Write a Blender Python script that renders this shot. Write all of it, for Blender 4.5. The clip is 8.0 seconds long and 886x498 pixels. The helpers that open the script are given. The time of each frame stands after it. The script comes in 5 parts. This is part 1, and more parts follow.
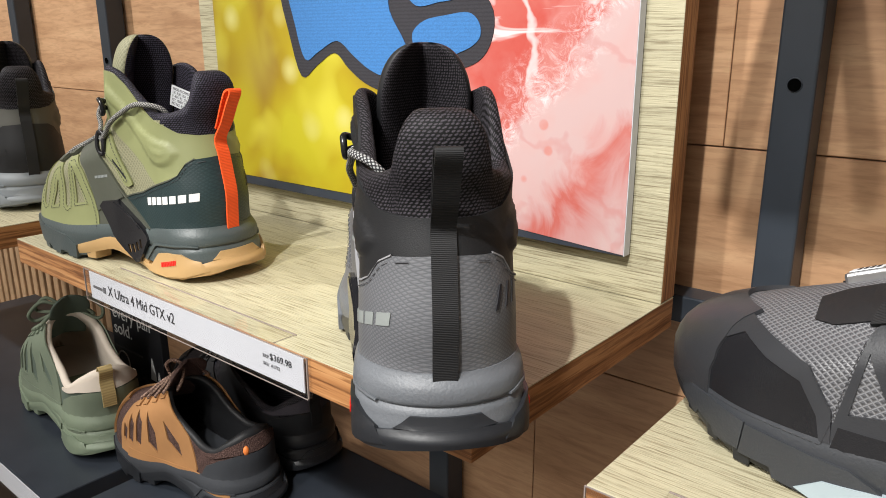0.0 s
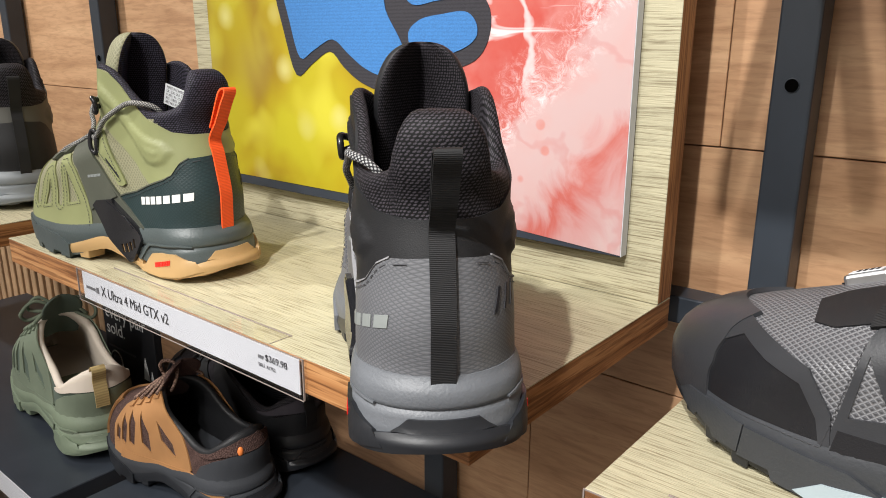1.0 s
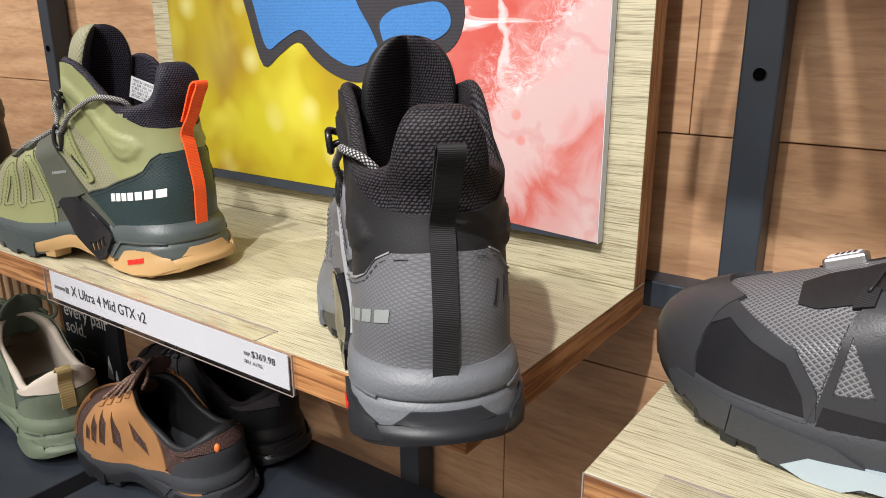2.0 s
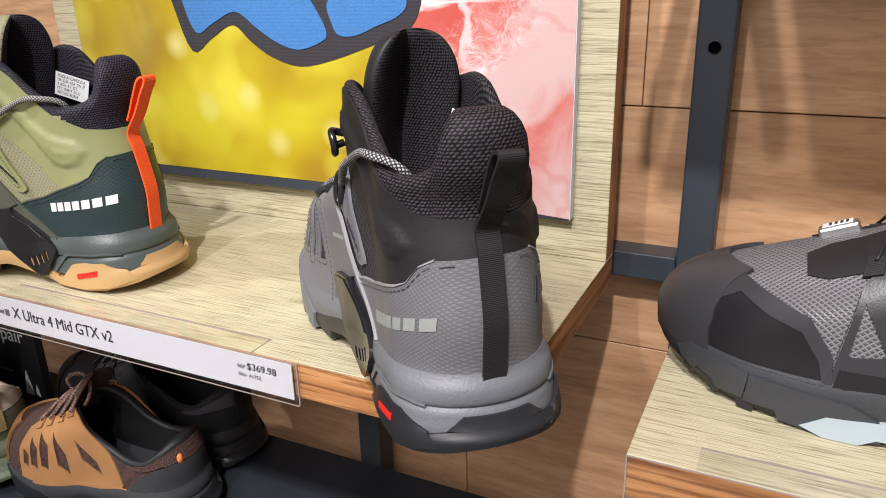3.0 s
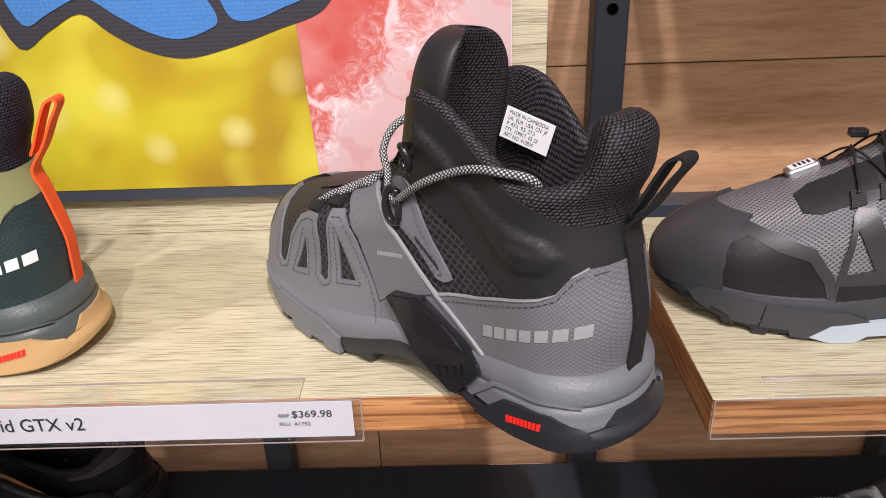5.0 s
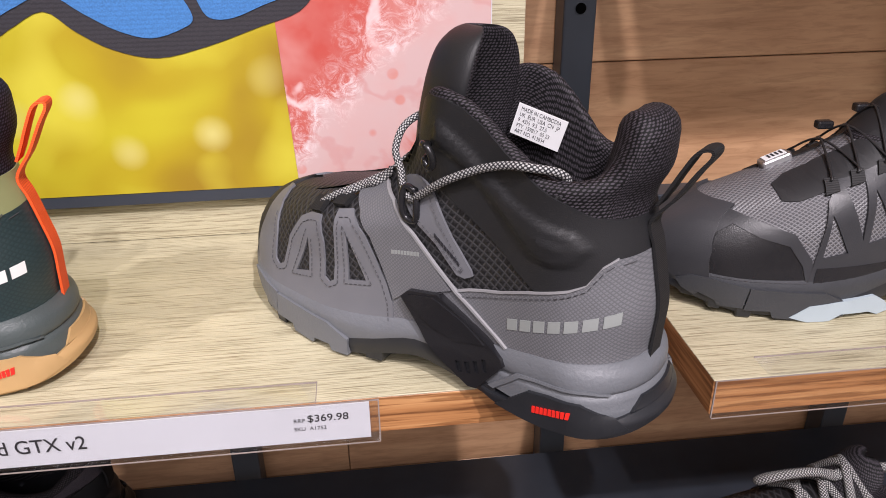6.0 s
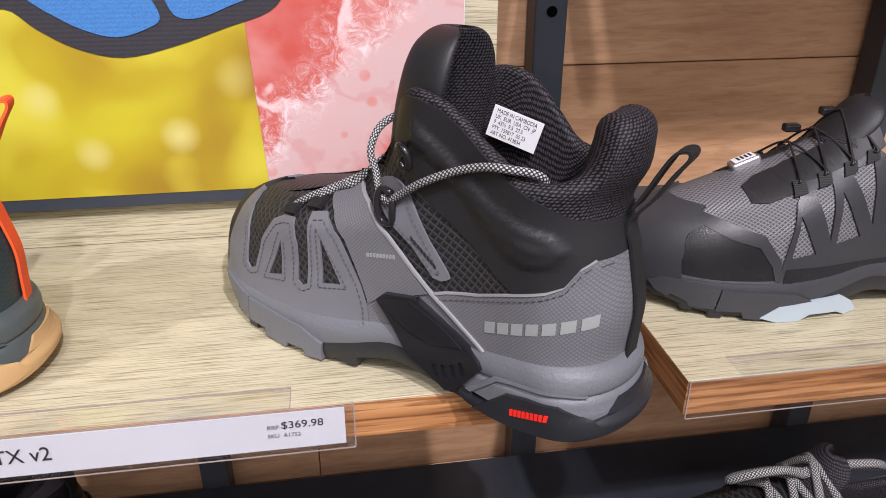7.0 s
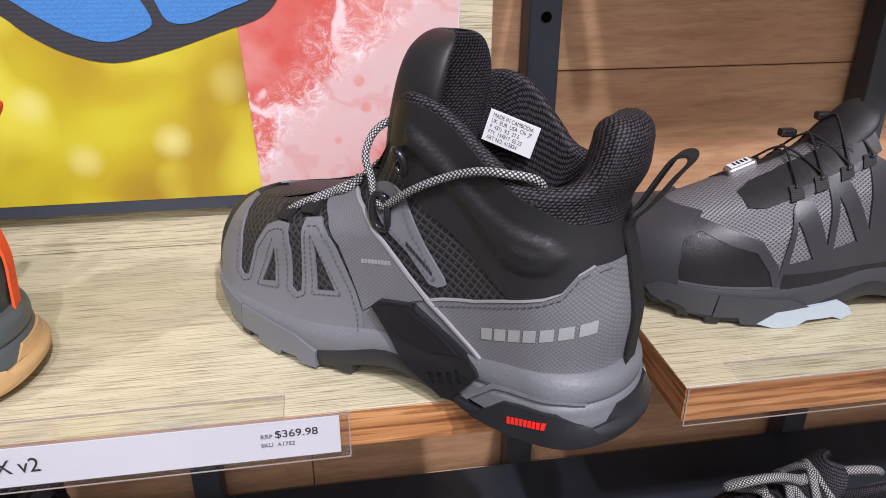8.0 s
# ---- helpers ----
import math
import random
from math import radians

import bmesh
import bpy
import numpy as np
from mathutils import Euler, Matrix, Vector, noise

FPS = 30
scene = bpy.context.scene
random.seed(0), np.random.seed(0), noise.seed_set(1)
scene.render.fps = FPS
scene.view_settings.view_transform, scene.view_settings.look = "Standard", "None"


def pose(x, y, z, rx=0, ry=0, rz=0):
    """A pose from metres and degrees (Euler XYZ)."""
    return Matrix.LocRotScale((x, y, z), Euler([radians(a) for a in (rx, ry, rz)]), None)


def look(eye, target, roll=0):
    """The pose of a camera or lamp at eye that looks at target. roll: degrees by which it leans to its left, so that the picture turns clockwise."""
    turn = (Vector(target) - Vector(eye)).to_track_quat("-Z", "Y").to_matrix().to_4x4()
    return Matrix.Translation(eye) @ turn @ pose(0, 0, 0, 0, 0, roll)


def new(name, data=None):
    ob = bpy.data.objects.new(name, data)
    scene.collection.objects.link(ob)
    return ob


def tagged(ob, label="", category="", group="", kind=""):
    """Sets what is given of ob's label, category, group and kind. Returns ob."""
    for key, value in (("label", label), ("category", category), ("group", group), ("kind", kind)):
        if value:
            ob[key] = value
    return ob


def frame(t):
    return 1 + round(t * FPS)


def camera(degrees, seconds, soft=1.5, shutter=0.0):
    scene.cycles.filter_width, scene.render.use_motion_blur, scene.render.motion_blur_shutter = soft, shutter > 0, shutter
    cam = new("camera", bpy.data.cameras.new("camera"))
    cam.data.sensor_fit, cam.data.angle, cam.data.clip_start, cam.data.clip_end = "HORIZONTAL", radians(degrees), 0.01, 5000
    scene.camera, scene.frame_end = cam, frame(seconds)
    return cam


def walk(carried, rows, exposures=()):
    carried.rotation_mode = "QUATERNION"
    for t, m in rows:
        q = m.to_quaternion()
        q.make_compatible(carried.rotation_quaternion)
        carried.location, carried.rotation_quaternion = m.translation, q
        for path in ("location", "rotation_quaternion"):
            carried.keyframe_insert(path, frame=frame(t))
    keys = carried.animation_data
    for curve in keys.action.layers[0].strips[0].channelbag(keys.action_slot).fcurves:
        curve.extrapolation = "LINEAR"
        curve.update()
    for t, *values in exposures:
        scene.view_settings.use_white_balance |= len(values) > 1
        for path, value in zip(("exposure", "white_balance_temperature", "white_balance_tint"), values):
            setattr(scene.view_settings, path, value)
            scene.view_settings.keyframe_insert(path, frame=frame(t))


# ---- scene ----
cam = camera(61.7, 8.0, 0.95)
PATH = [
    (0, (0.228, -0.296, 0.207), (-1.01, 1.177, -0.339), -0.1),
    (0.5, (0.226, -0.294, 0.207), (-1.006, 1.182, -0.342), 0.1),
    (1, (0.224, -0.295, 0.208), (-0.999, 1.188, -0.343), 0.1),
    (1.5, (0.221, -0.299, 0.209), (-0.97, 1.207, -0.352), 0.1),
    (3, (0.133, -0.34, 0.232), (-0.689, 1.347, -0.459), -1.4),
    (3.5, (0.074, -0.347, 0.246), (-0.55, 1.396, -0.511), -2.2),
    (4, (0.016, -0.358, 0.258), (-0.396, 1.423, -0.552), -2.6),
    (4.5, (-0.033, -0.36, 0.266), (-0.238, 1.437, -0.589), -2.5),
    (6, (-0.137, -0.36, 0.27), (0.062, 1.429, -0.603), -0.8),
    (6.5, (-0.14, -0.359, 0.269), (0.118, 1.422, -0.604), -0.2),
    (7, (-0.142, -0.356, 0.268), (0.147, 1.424, -0.597), 0.2),
    (7.5, (-0.143, -0.352, 0.266), (0.158, 1.429, -0.592), 0.3),
    (8, (-0.143, -0.352, 0.265), (0.166, 1.433, -0.581), 0.3),
]
walk(cam, [(t, look(eye, target, roll)) for t, eye, target, roll in PATH],
     [(0, -0.08, 6500, 9), (3.0, -0.10, 6500, 15), (4.5, -0.20, 6520, 21), (6.0, -0.28, 6430, 23), (8.0, -0.28, 6120, 21)])

# ---- light ----
world = bpy.data.worlds.new("shop_air")
scene.world = world
world.use_nodes = True
world.node_tree.nodes["Background"].inputs[0].default_value = (1.0, 0.98, 0.95, 1)
world.node_tree.nodes["Background"].inputs[1].default_value = 0.025
scene.view_settings.exposure = 0.0


def spot(name, eye, target, watts, angle, radius, colour, blend=0.6):
    data = bpy.data.lights.new(name, "SPOT")
    data.energy, data.spot_size, data.spot_blend = watts, radians(angle), blend
    data.shadow_soft_size, data.color = radius, colour
    ob = new(name, data)
    ob.matrix_world = look(eye, target)
    return ob


def fill_panel(name, x, y, z, sx, sy, watts, colour):
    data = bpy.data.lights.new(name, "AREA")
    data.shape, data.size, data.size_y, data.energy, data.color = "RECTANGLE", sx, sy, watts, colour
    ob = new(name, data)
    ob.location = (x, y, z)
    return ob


WARM = (1.0, 0.98, 0.955)
spot("track_spot_key", (-0.21, -1.22, 1.50), (-0.02, 0.12, 0.0), 72, 50, 0.022, WARM)
spot("track_spot_left", (-1.55, -0.75, 1.50), (-0.95, 0.28, -0.05), 110, 56, 0.025, WARM)
spot("track_spot_right", (0.24, -1.15, 1.50), (0.18, 0.22, 0.02), 172, 44, 0.025, WARM)
# Unseen area lamps added as soft fill, standing for the shop's ambient light.
fill_panel("ceiling_fill_panel", -0.3, -1.3, 1.62, 2.2, 0.9, 17, (1.0, 0.985, 0.965))
fill_panel("ceiling_fill_panel", -0.3, -2.35, 1.62, 3.0, 1.0, 50, (1.0, 0.985, 0.965))


# ---- materials ----
def nodes_of(name):
    m = bpy.data.materials.new(name)
    m.use_nodes = True
    nt = m.node_tree
    return m, nt, nt.nodes["Principled BSDF"]


def add(nt, kind, **values):
    n = nt.nodes.new(kind)
    for key, value in values.items():
        n.inputs[key].default_value = value
    return n


def coords(nt, scale=(1, 1, 1), shift=True):
    tc = nt.nodes.new("ShaderNodeTexCoord")
    mp = nt.nodes.new("ShaderNodeMapping")
    mp.inputs["Scale"].default_value = scale
    nt.links.new(tc.outputs["Object"], mp.inputs["Vector"])
    if shift:
        info = nt.nodes.new("ShaderNodeObjectInfo")
        mul = nt.nodes.new("ShaderNodeMath")
        mul.operation = "MULTIPLY"
        mul.inputs[1].default_value = 37.0
        nt.links.new(info.outputs["Random"], mul.inputs[0])
        nt.links.new(mul.outputs[0], mp.inputs["Location"])
    return mp.outputs["Vector"]


def noise_tex(nt, vec, scale, detail=4.0, rough=0.55, distort=0.0):
    n = add(nt, "ShaderNodeTexNoise", Scale=scale, Detail=detail, Roughness=rough, Distortion=distort)
    nt.links.new(vec, n.inputs["Vector"])
    return n.outputs["Fac"]


def ramp(nt, fac, stops):
    r = nt.nodes.new("ShaderNodeValToRGB")
    while len(r.color_ramp.elements) < len(stops):
        r.color_ramp.elements.new(0.5)
    for e, (p, c) in zip(r.color_ramp.elements, stops):
        e.position, e.color = p, (*c, 1)
    nt.links.new(fac, r.inputs["Fac"])
    return r.outputs["Color"]


def mixed(nt, fac, a, b, mode="MIX"):
    m = nt.nodes.new("ShaderNodeMix")
    m.data_type, m.blend_type = "RGBA", mode
    for sock, val in ((m.inputs[0], fac), (m.inputs[6], a), (m.inputs[7], b)):
        if isinstance(val, bpy.types.NodeSocket):
            nt.links.new(val, sock)
        elif isinstance(val, (int, float)):
            sock.default_value = val
        else:
            sock.default_value = (*val, 1)
    return m.outputs[2]


def bumped(nt, bsdf, height, strength, distance=0.001):
    b = add(nt, "ShaderNodeBump", Strength=strength, Distance=distance)
    nt.links.new(height, b.inputs["Height"])
    nt.links.new(b.outputs[0], bsdf.inputs["Normal"])
    return b


def plain(name, colour, rough=0.5, metal=0.0, spread=0.12, grain=400.0, relief=0.15, spec=0.5):
    """A matt or glossy material with soft blotches and fine grain."""
    m, nt, b = nodes_of(name)
    v = coords(nt)
    big = noise_tex(nt, v, 18.0, 3)
    dark = tuple(c * (1 - spread) for c in colour)
    light = tuple(min(1, c * (1 + spread)) for c in colour)
    nt.links.new(ramp(nt, big, [(0.3, dark), (0.7, light)]), b.inputs["Base Color"])
    b.inputs["Roughness"].default_value, b.inputs["Metallic"].default_value = rough, metal
    b.inputs["Specular IOR Level"].default_value = spec
    fine = noise_tex(nt, v, grain, 2)
    bumped(nt, b, fine, relief, 0.0006)
    return m


def wood_laminate(name, pale, dark, along="x"):
    m, nt, b = nodes_of(name)
    s = (2.2, 26, 26) if along == "x" else (26, 2.2, 26)
    v = coords(nt, s, False)
    big = noise_tex(nt, v, 2.2, 4, 0.6, 0.5)
    s2 = (24, 820, 820) if along == "x" else (820, 24, 820)
    v2 = coords(nt, s2, False)
    fine = noise_tex(nt, v2, 1.0, 5, 0.62, 0.4)
    tone = ramp(nt, big, [(0.25, tuple(c * 0.84 for c in pale)), (0.55, pale), (0.8, tuple(min(1, c * 1.10) for c in pale))])
    streak = ramp(nt, fine, [(0.34, (1, 1, 1)), (0.52, (0, 0, 0))])
    nt.links.new(mixed(nt, mixed(nt, 1.0, streak, (0.88, 0.88, 0.88), "MULTIPLY"), tone, dark), b.inputs["Base Color"])
    b.inputs["Roughness"].default_value = 0.48
    bumped(nt, b, fine, 0.5, 0.001)
    return m


def ply_edge(name, along="x"):
    m, nt, b = nodes_of(name)
    s = (3, 60, 170) if along == "x" else (60, 3, 170)
    if along == "z":
        s = (170, 170, 3)
    v = coords(nt, s, False)
    f = noise_tex(nt, v, 1.0, 4, 0.6, 0.3)
    v2 = coords(nt, (14, 14, 320) if along != "z" else (320, 320, 14), False)
    g = noise_tex(nt, v2, 1.0, 3, 0.6)
    tone = ramp(nt, f, [(0.3, (0.16, 0.062, 0.02)), (0.5, (0.40, 0.18, 0.065)), (0.72, (0.55, 0.29, 0.12))])
    nt.links.new(mixed(nt, 0.75, tone, ramp(nt, g, [(0.42, (0.40, 0.30, 0.22)), (0.52, (1, 1, 1))]), "MULTIPLY"), b.inputs["Base Color"])
    b.inputs["Roughness"].default_value = 0.5
    bumped(nt, b, g, 0.3, 0.0006)
    return m


def plank_wood(name):
    m, nt, b = nodes_of(name)
    v = coords(nt, (3.0, 3.0, 30))
    big = noise_tex(nt, v, 1.5, 3, 0.55, 0.8)
    v2 = coords(nt, (26, 26, 210))
    fleck = noise_tex(nt, v2, 1.0, 4, 0.65, 0.5)
    v3 = coords(nt, (2.5, 2.5, 2.5))
    cloud = noise_tex(nt, v3, 2.0, 2)
    tone = ramp(nt, big, [(0.25, (0.48, 0.27, 0.145)), (0.55, (0.65, 0.395, 0.225)), (0.8, (0.76, 0.495, 0.29))])
    info = nt.nodes.new("ShaderNodeObjectInfo")
    per = ramp(nt, info.outputs["Random"], [(0.0, (0.80, 0.78, 0.76)), (1.0, (1.0, 1.0, 1.0))])
    tone = mixed(nt, 1.0, tone, per, "MULTIPLY")
    tone = mixed(nt, 0.5, tone, ramp(nt, fleck, [(0.35, (0.62, 0.55, 0.5)), (0.55, (1, 1, 1))]), "MULTIPLY")
    tone = mixed(nt, 0.35, tone, ramp(nt, cloud, [(0.3, (0.75, 0.68, 0.6)), (0.7, (1, 1, 1))]), "MULTIPLY")
    nt.links.new(tone, b.inputs["Base Color"])
    b.inputs["Roughness"].default_value = 0.45
    bumped(nt, b, fleck, 0.15, 0.0006)
    return m


def woven(name, colour, thread, cell=0.0022, rough=0.85, relief=0.9, diagonal=False, sheen=0.0):
    """Air mesh or ripstop: raised cells with dark holes between them."""
    m, nt, b = nodes_of(name)
    v = coords(nt, (1, 1, 1.5), False)
    if diagonal:
        mp = nt.nodes.new("ShaderNodeMapping")
        mp.inputs["Rotation"].default_value = (0.0, radians(12), radians(20))
        nt.links.new(v, mp.inputs["Vector"])
        v = mp.outputs["Vector"]
    vo = nt.nodes.new("ShaderNodeTexVoronoi")
    vo.feature = "F1"
    vo.inputs["Scale"].default_value = 1.0 / cell
    vo.inputs["Randomness"].default_value = 0.5
    nt.links.new(v, vo.inputs["Vector"])
    d = vo.outputs["Distance"]
    tone = ramp(nt, d, [(0.30, thread), (0.62, colour)])
    big = noise_tex(nt, v, 30.0, 3)
    tone = mixed(nt, 0.4, tone, ramp(nt, big, [(0.3, (0.85, 0.85, 0.85)), (0.7, (1, 1, 1))]), "MULTIPLY")
    nt.links.new(tone, b.inputs["Base Color"])
    b.inputs["Roughness"].default_value = rough
    b.inputs["Sheen Weight"].default_value = sheen
    b.inputs["Specular IOR Level"].default_value = 0.2
    inv = nt.nodes.new("ShaderNodeMath")
    inv.operation = "SUBTRACT"
    inv.inputs[0].default_value = 1.0
    nt.links.new(d, inv.inputs[1])
    bumped(nt, b, inv.outputs[0], relief, cell * 0.5)
    return m


def gridded(name, base, line, cell, rough=0.6, line_width=0.18, relief=0.5, turn=0.0, over=False):
    """A ripstop or embossed surface: a regular grid of fine lines in the plane of the shoe's side."""
    m, nt, b = nodes_of(name)
    v = coords(nt, (1, 1, 1), False)
    split = nt.nodes.new("ShaderNodeSeparateXYZ")
    nt.links.new(v, split.inputs[0])
    wide, climb = nt.nodes.new("ShaderNodeMath"), nt.nodes.new("ShaderNodeMath")
    wide.operation, climb.operation = "ABSOLUTE", "SUBTRACT"
    nt.links.new(split.outputs["Y"], wide.inputs[0])
    nt.links.new(split.outputs["Z"], climb.inputs[0])
    nt.links.new(wide.outputs[0], climb.inputs[1])
    lay = nt.nodes.new("ShaderNodeCombineXYZ")
    nt.links.new(split.outputs["X"], lay.inputs["X"])
    nt.links.new(climb.outputs[0] if over else split.outputs["Z"], lay.inputs["Z"])
    mp = nt.nodes.new("ShaderNodeMapping")
    mp.inputs["Rotation"].default_value = (0.0, radians(turn), 0.0)
    mp.inputs["Scale"].default_value = (1 / cell, 1 / cell, 1 / cell)
    nt.links.new(lay.outputs[0], mp.inputs["Vector"])
    sep = nt.nodes.new("ShaderNodeSeparateXYZ")
    nt.links.new(mp.outputs["Vector"], sep.inputs[0])
    parts = []
    for axis in ("X", "Z"):
        fr = nt.nodes.new("ShaderNodeMath")
        fr.operation = "PINGPONG"
        fr.inputs[1].default_value = 0.5
        nt.links.new(sep.outputs[axis], fr.inputs[0])
        parts.append(fr.outputs[0])
    mn = nt.nodes.new("ShaderNodeMath")
    mn.operation = "MINIMUM"
    nt.links.new(parts[0], mn.inputs[0])
    nt.links.new(parts[1], mn.inputs[1])
    tone = ramp(nt, mn.outputs[0], [(line_width * 0.5, line), (line_width, base)])
    big = noise_tex(nt, v, 40.0, 3)
    tone = mixed(nt, 0.5, tone, ramp(nt, big, [(0.3, (0.8, 0.8, 0.8)), (0.7, (1, 1, 1))]), "MULTIPLY")
    nt.links.new(tone, b.inputs["Base Color"])
    b.inputs["Roughness"].default_value = rough
    bumped(nt, b, mn.outputs[0], relief, cell * 0.4)
    return m


def rope(name, a, c, cell=0.0016):
    m, nt, b = nodes_of(name)
    v = coords(nt, (1, 1, 1), False)
    ch = nt.nodes.new("ShaderNodeTexChecker")
    ch.inputs["Scale"].default_value = 1.0 / cell
    ch.inputs["Color1"].default_value, ch.inputs["Color2"].default_value = (*a, 1), (*c, 1)
    mp = nt.nodes.new("ShaderNodeMapping")
    mp.inputs["Rotation"].default_value = (0.5, 0.6, 0.7)
    nt.links.new(v, mp.inputs["Vector"])
    nt.links.new(mp.outputs["Vector"], ch.inputs["Vector"])
    nt.links.new(ch.outputs["Color"], b.inputs["Base Color"])
    b.inputs["Roughness"].default_value = 0.8
    bumped(nt, b, ch.outputs["Fac"], 0.4, 0.0005)
    return m


def braid(name, dark, pale):
    """A round lace: pale flecks in a slanting check that follows the cord."""
    m, nt, b = nodes_of(name)
    uv = nt.nodes.new("ShaderNodeUVMap")
    mp = nt.nodes.new("ShaderNodeMapping")
    mp.inputs["Rotation"].default_value = (0, 0, radians(45))
    nt.links.new(uv.outputs[0], mp.inputs["Vector"])
    ch = add(nt, "ShaderNodeTexVoronoi", Scale=0.565, Randomness=0.1)
    ch.voronoi_dimensions = "2D"
    nt.links.new(mp.outputs["Vector"], ch.inputs["Vector"])
    nt.links.new(ramp(nt, ch.outputs["Distance"], [(0.24, pale), (0.40, dark)]), b.inputs["Base Color"])
    b.inputs["Roughness"].default_value = 0.8
    bumped(nt, b, ch.outputs["Distance"], -0.6, 0.0006)
    return m


def knit(name, hole, thread):
    """Padded knit lining, in millimetres along the cloth: staggered raised loops, the holes' shade put into the colour.
    """
    m, nt, b = nodes_of(name)
    uv = nt.nodes.new("ShaderNodeUVMap")
    sep = nt.nodes.new("ShaderNodeSeparateXYZ")
    nt.links.new(uv.outputs[0], sep.inputs[0])
    row = nt.nodes.new("ShaderNodeMath")
    row.operation = "DIVIDE"
    row.inputs[1].default_value = 1.75
    nt.links.new(sep.outputs["Y"], row.inputs[0])
    col = nt.nodes.new("ShaderNodeMath")
    col.operation = "DIVIDE"
    col.inputs[1].default_value = 2.7
    nt.links.new(sep.outputs["X"], col.inputs[0])
    slant = nt.nodes.new("ShaderNodeMath")
    slant.operation = "MULTIPLY_ADD"
    slant.inputs[1].default_value = 0.5
    nt.links.new(row.outputs[0], slant.inputs[0])
    nt.links.new(col.outputs[0], slant.inputs[2])
    lay = nt.nodes.new("ShaderNodeCombineXYZ")
    nt.links.new(slant.outputs[0], lay.inputs["X"])
    nt.links.new(row.outputs[0], lay.inputs["Y"])
    vo = add(nt, "ShaderNodeTexVoronoi", Scale=1.0, Randomness=0.22)
    vo.voronoi_dimensions = "2D"
    nt.links.new(lay.outputs[0], vo.inputs["Vector"])
    fibre = noise_tex(nt, coords(nt, (1, 1, 1), False), 1500.0, 2)
    tone = ramp(nt, vo.outputs["Distance"], [(0.24, thread), (0.42, hole)])
    tone = mixed(nt, 0.7, tone, ramp(nt, fibre, [(0.35, (0.35, 0.35, 0.35)), (0.65, (1, 1, 1))]), "MULTIPLY")
    nt.links.new(tone, b.inputs["Base Color"])
    b.inputs["Roughness"].default_value = 0.72
    b.inputs["Specular IOR Level"].default_value = 0.25
    bumped(nt, b, vo.outputs["Distance"], -1.0, 0.0034)
    return m


def webbing(name, colour, cell=0.0016, rough=0.7):
    m, nt, b = nodes_of(name)
    v = coords(nt, (1, 1, 1), False)
    w = nt.nodes.new("ShaderNodeTexWave")
    w.bands_direction = "Z"
    w.inputs["Scale"].default_value = 0.31 / cell
    w.inputs["Distortion"].default_value = 1.2
    nt.links.new(v, w.inputs["Vector"])
    tone = ramp(nt, w.outputs["Fac"], [(0.1, tuple(c * 0.78 for c in colour)), (0.6, colour)])
    nt.links.new(tone, b.inputs["Base Color"])
    b.inputs["Roughness"].default_value = rough
    bumped(nt, b, w.outputs["Fac"], 0.35, 0.0005)
    return m


def clear_plastic(name):
    m, nt, b = nodes_of(name)
    nt.nodes.remove(b)
    t = add(nt, "ShaderNodeBsdfTransparent", Color=(0.97, 0.97, 0.97, 1))
    g = add(nt, "ShaderNodeBsdfGlossy", Roughness=0.08)
    mx = nt.nodes.new("ShaderNodeMixShader")
    mx.inputs[0].default_value = 0.07
    nt.links.new(t.outputs[0], mx.inputs[1])
    nt.links.new(g.outputs[0], mx.inputs[2])
    nt.links.new(mx.outputs[0], nt.nodes["Material Output"].inputs["Surface"])
    return m


def bokeh_print(name):
    """Out-of-focus yellow blossom, printed."""
    m, nt, b = nodes_of(name)
    v = coords(nt, (1, 1, 1), False)
    blob = add(nt, "ShaderNodeTexVoronoi", Scale=13.0)
    blob.feature = "SMOOTH_F1"
    nt.links.new(v, blob.inputs["Vector"])
    n = noise_tex(nt, v, 7.0, 2, 0.5, 0.6)
    n2 = noise_tex(nt, v, 16.0, 1.5, 0.5)
    tone = ramp(nt, n, [(0.26, (0.141, 0.077, 0.011)), (0.36, (0.268, 0.155, 0.007)), (0.48, (0.381, 0.282, 0.007)), (0.64, (0.452, 0.395, 0.014))])
    tone = mixed(nt, ramp(nt, n2, [(0.52, (0, 0, 0)), (0.75, (0.8, 0.8, 0.8))]), tone, (0.564, 0.508, 0.042))
    tone = mixed(nt, ramp(nt, blob.outputs["Distance"], [(0.04, (0.7, 0.7, 0.7)), (0.22, (0, 0, 0))]), tone, (0.606, 0.564, 0.212))
    n3 = noise_tex(nt, v, 4.2, 1, 0.5)
    tone = mixed(nt, ramp(nt, n3, [(0.54, (0, 0, 0)), (0.72, (0.7, 0.7, 0.7))]), tone, (0.297, 0.24, 0.141))
    nt.links.new(tone, b.inputs["Base Color"])
    b.inputs["Roughness"].default_value = 0.5
    return m


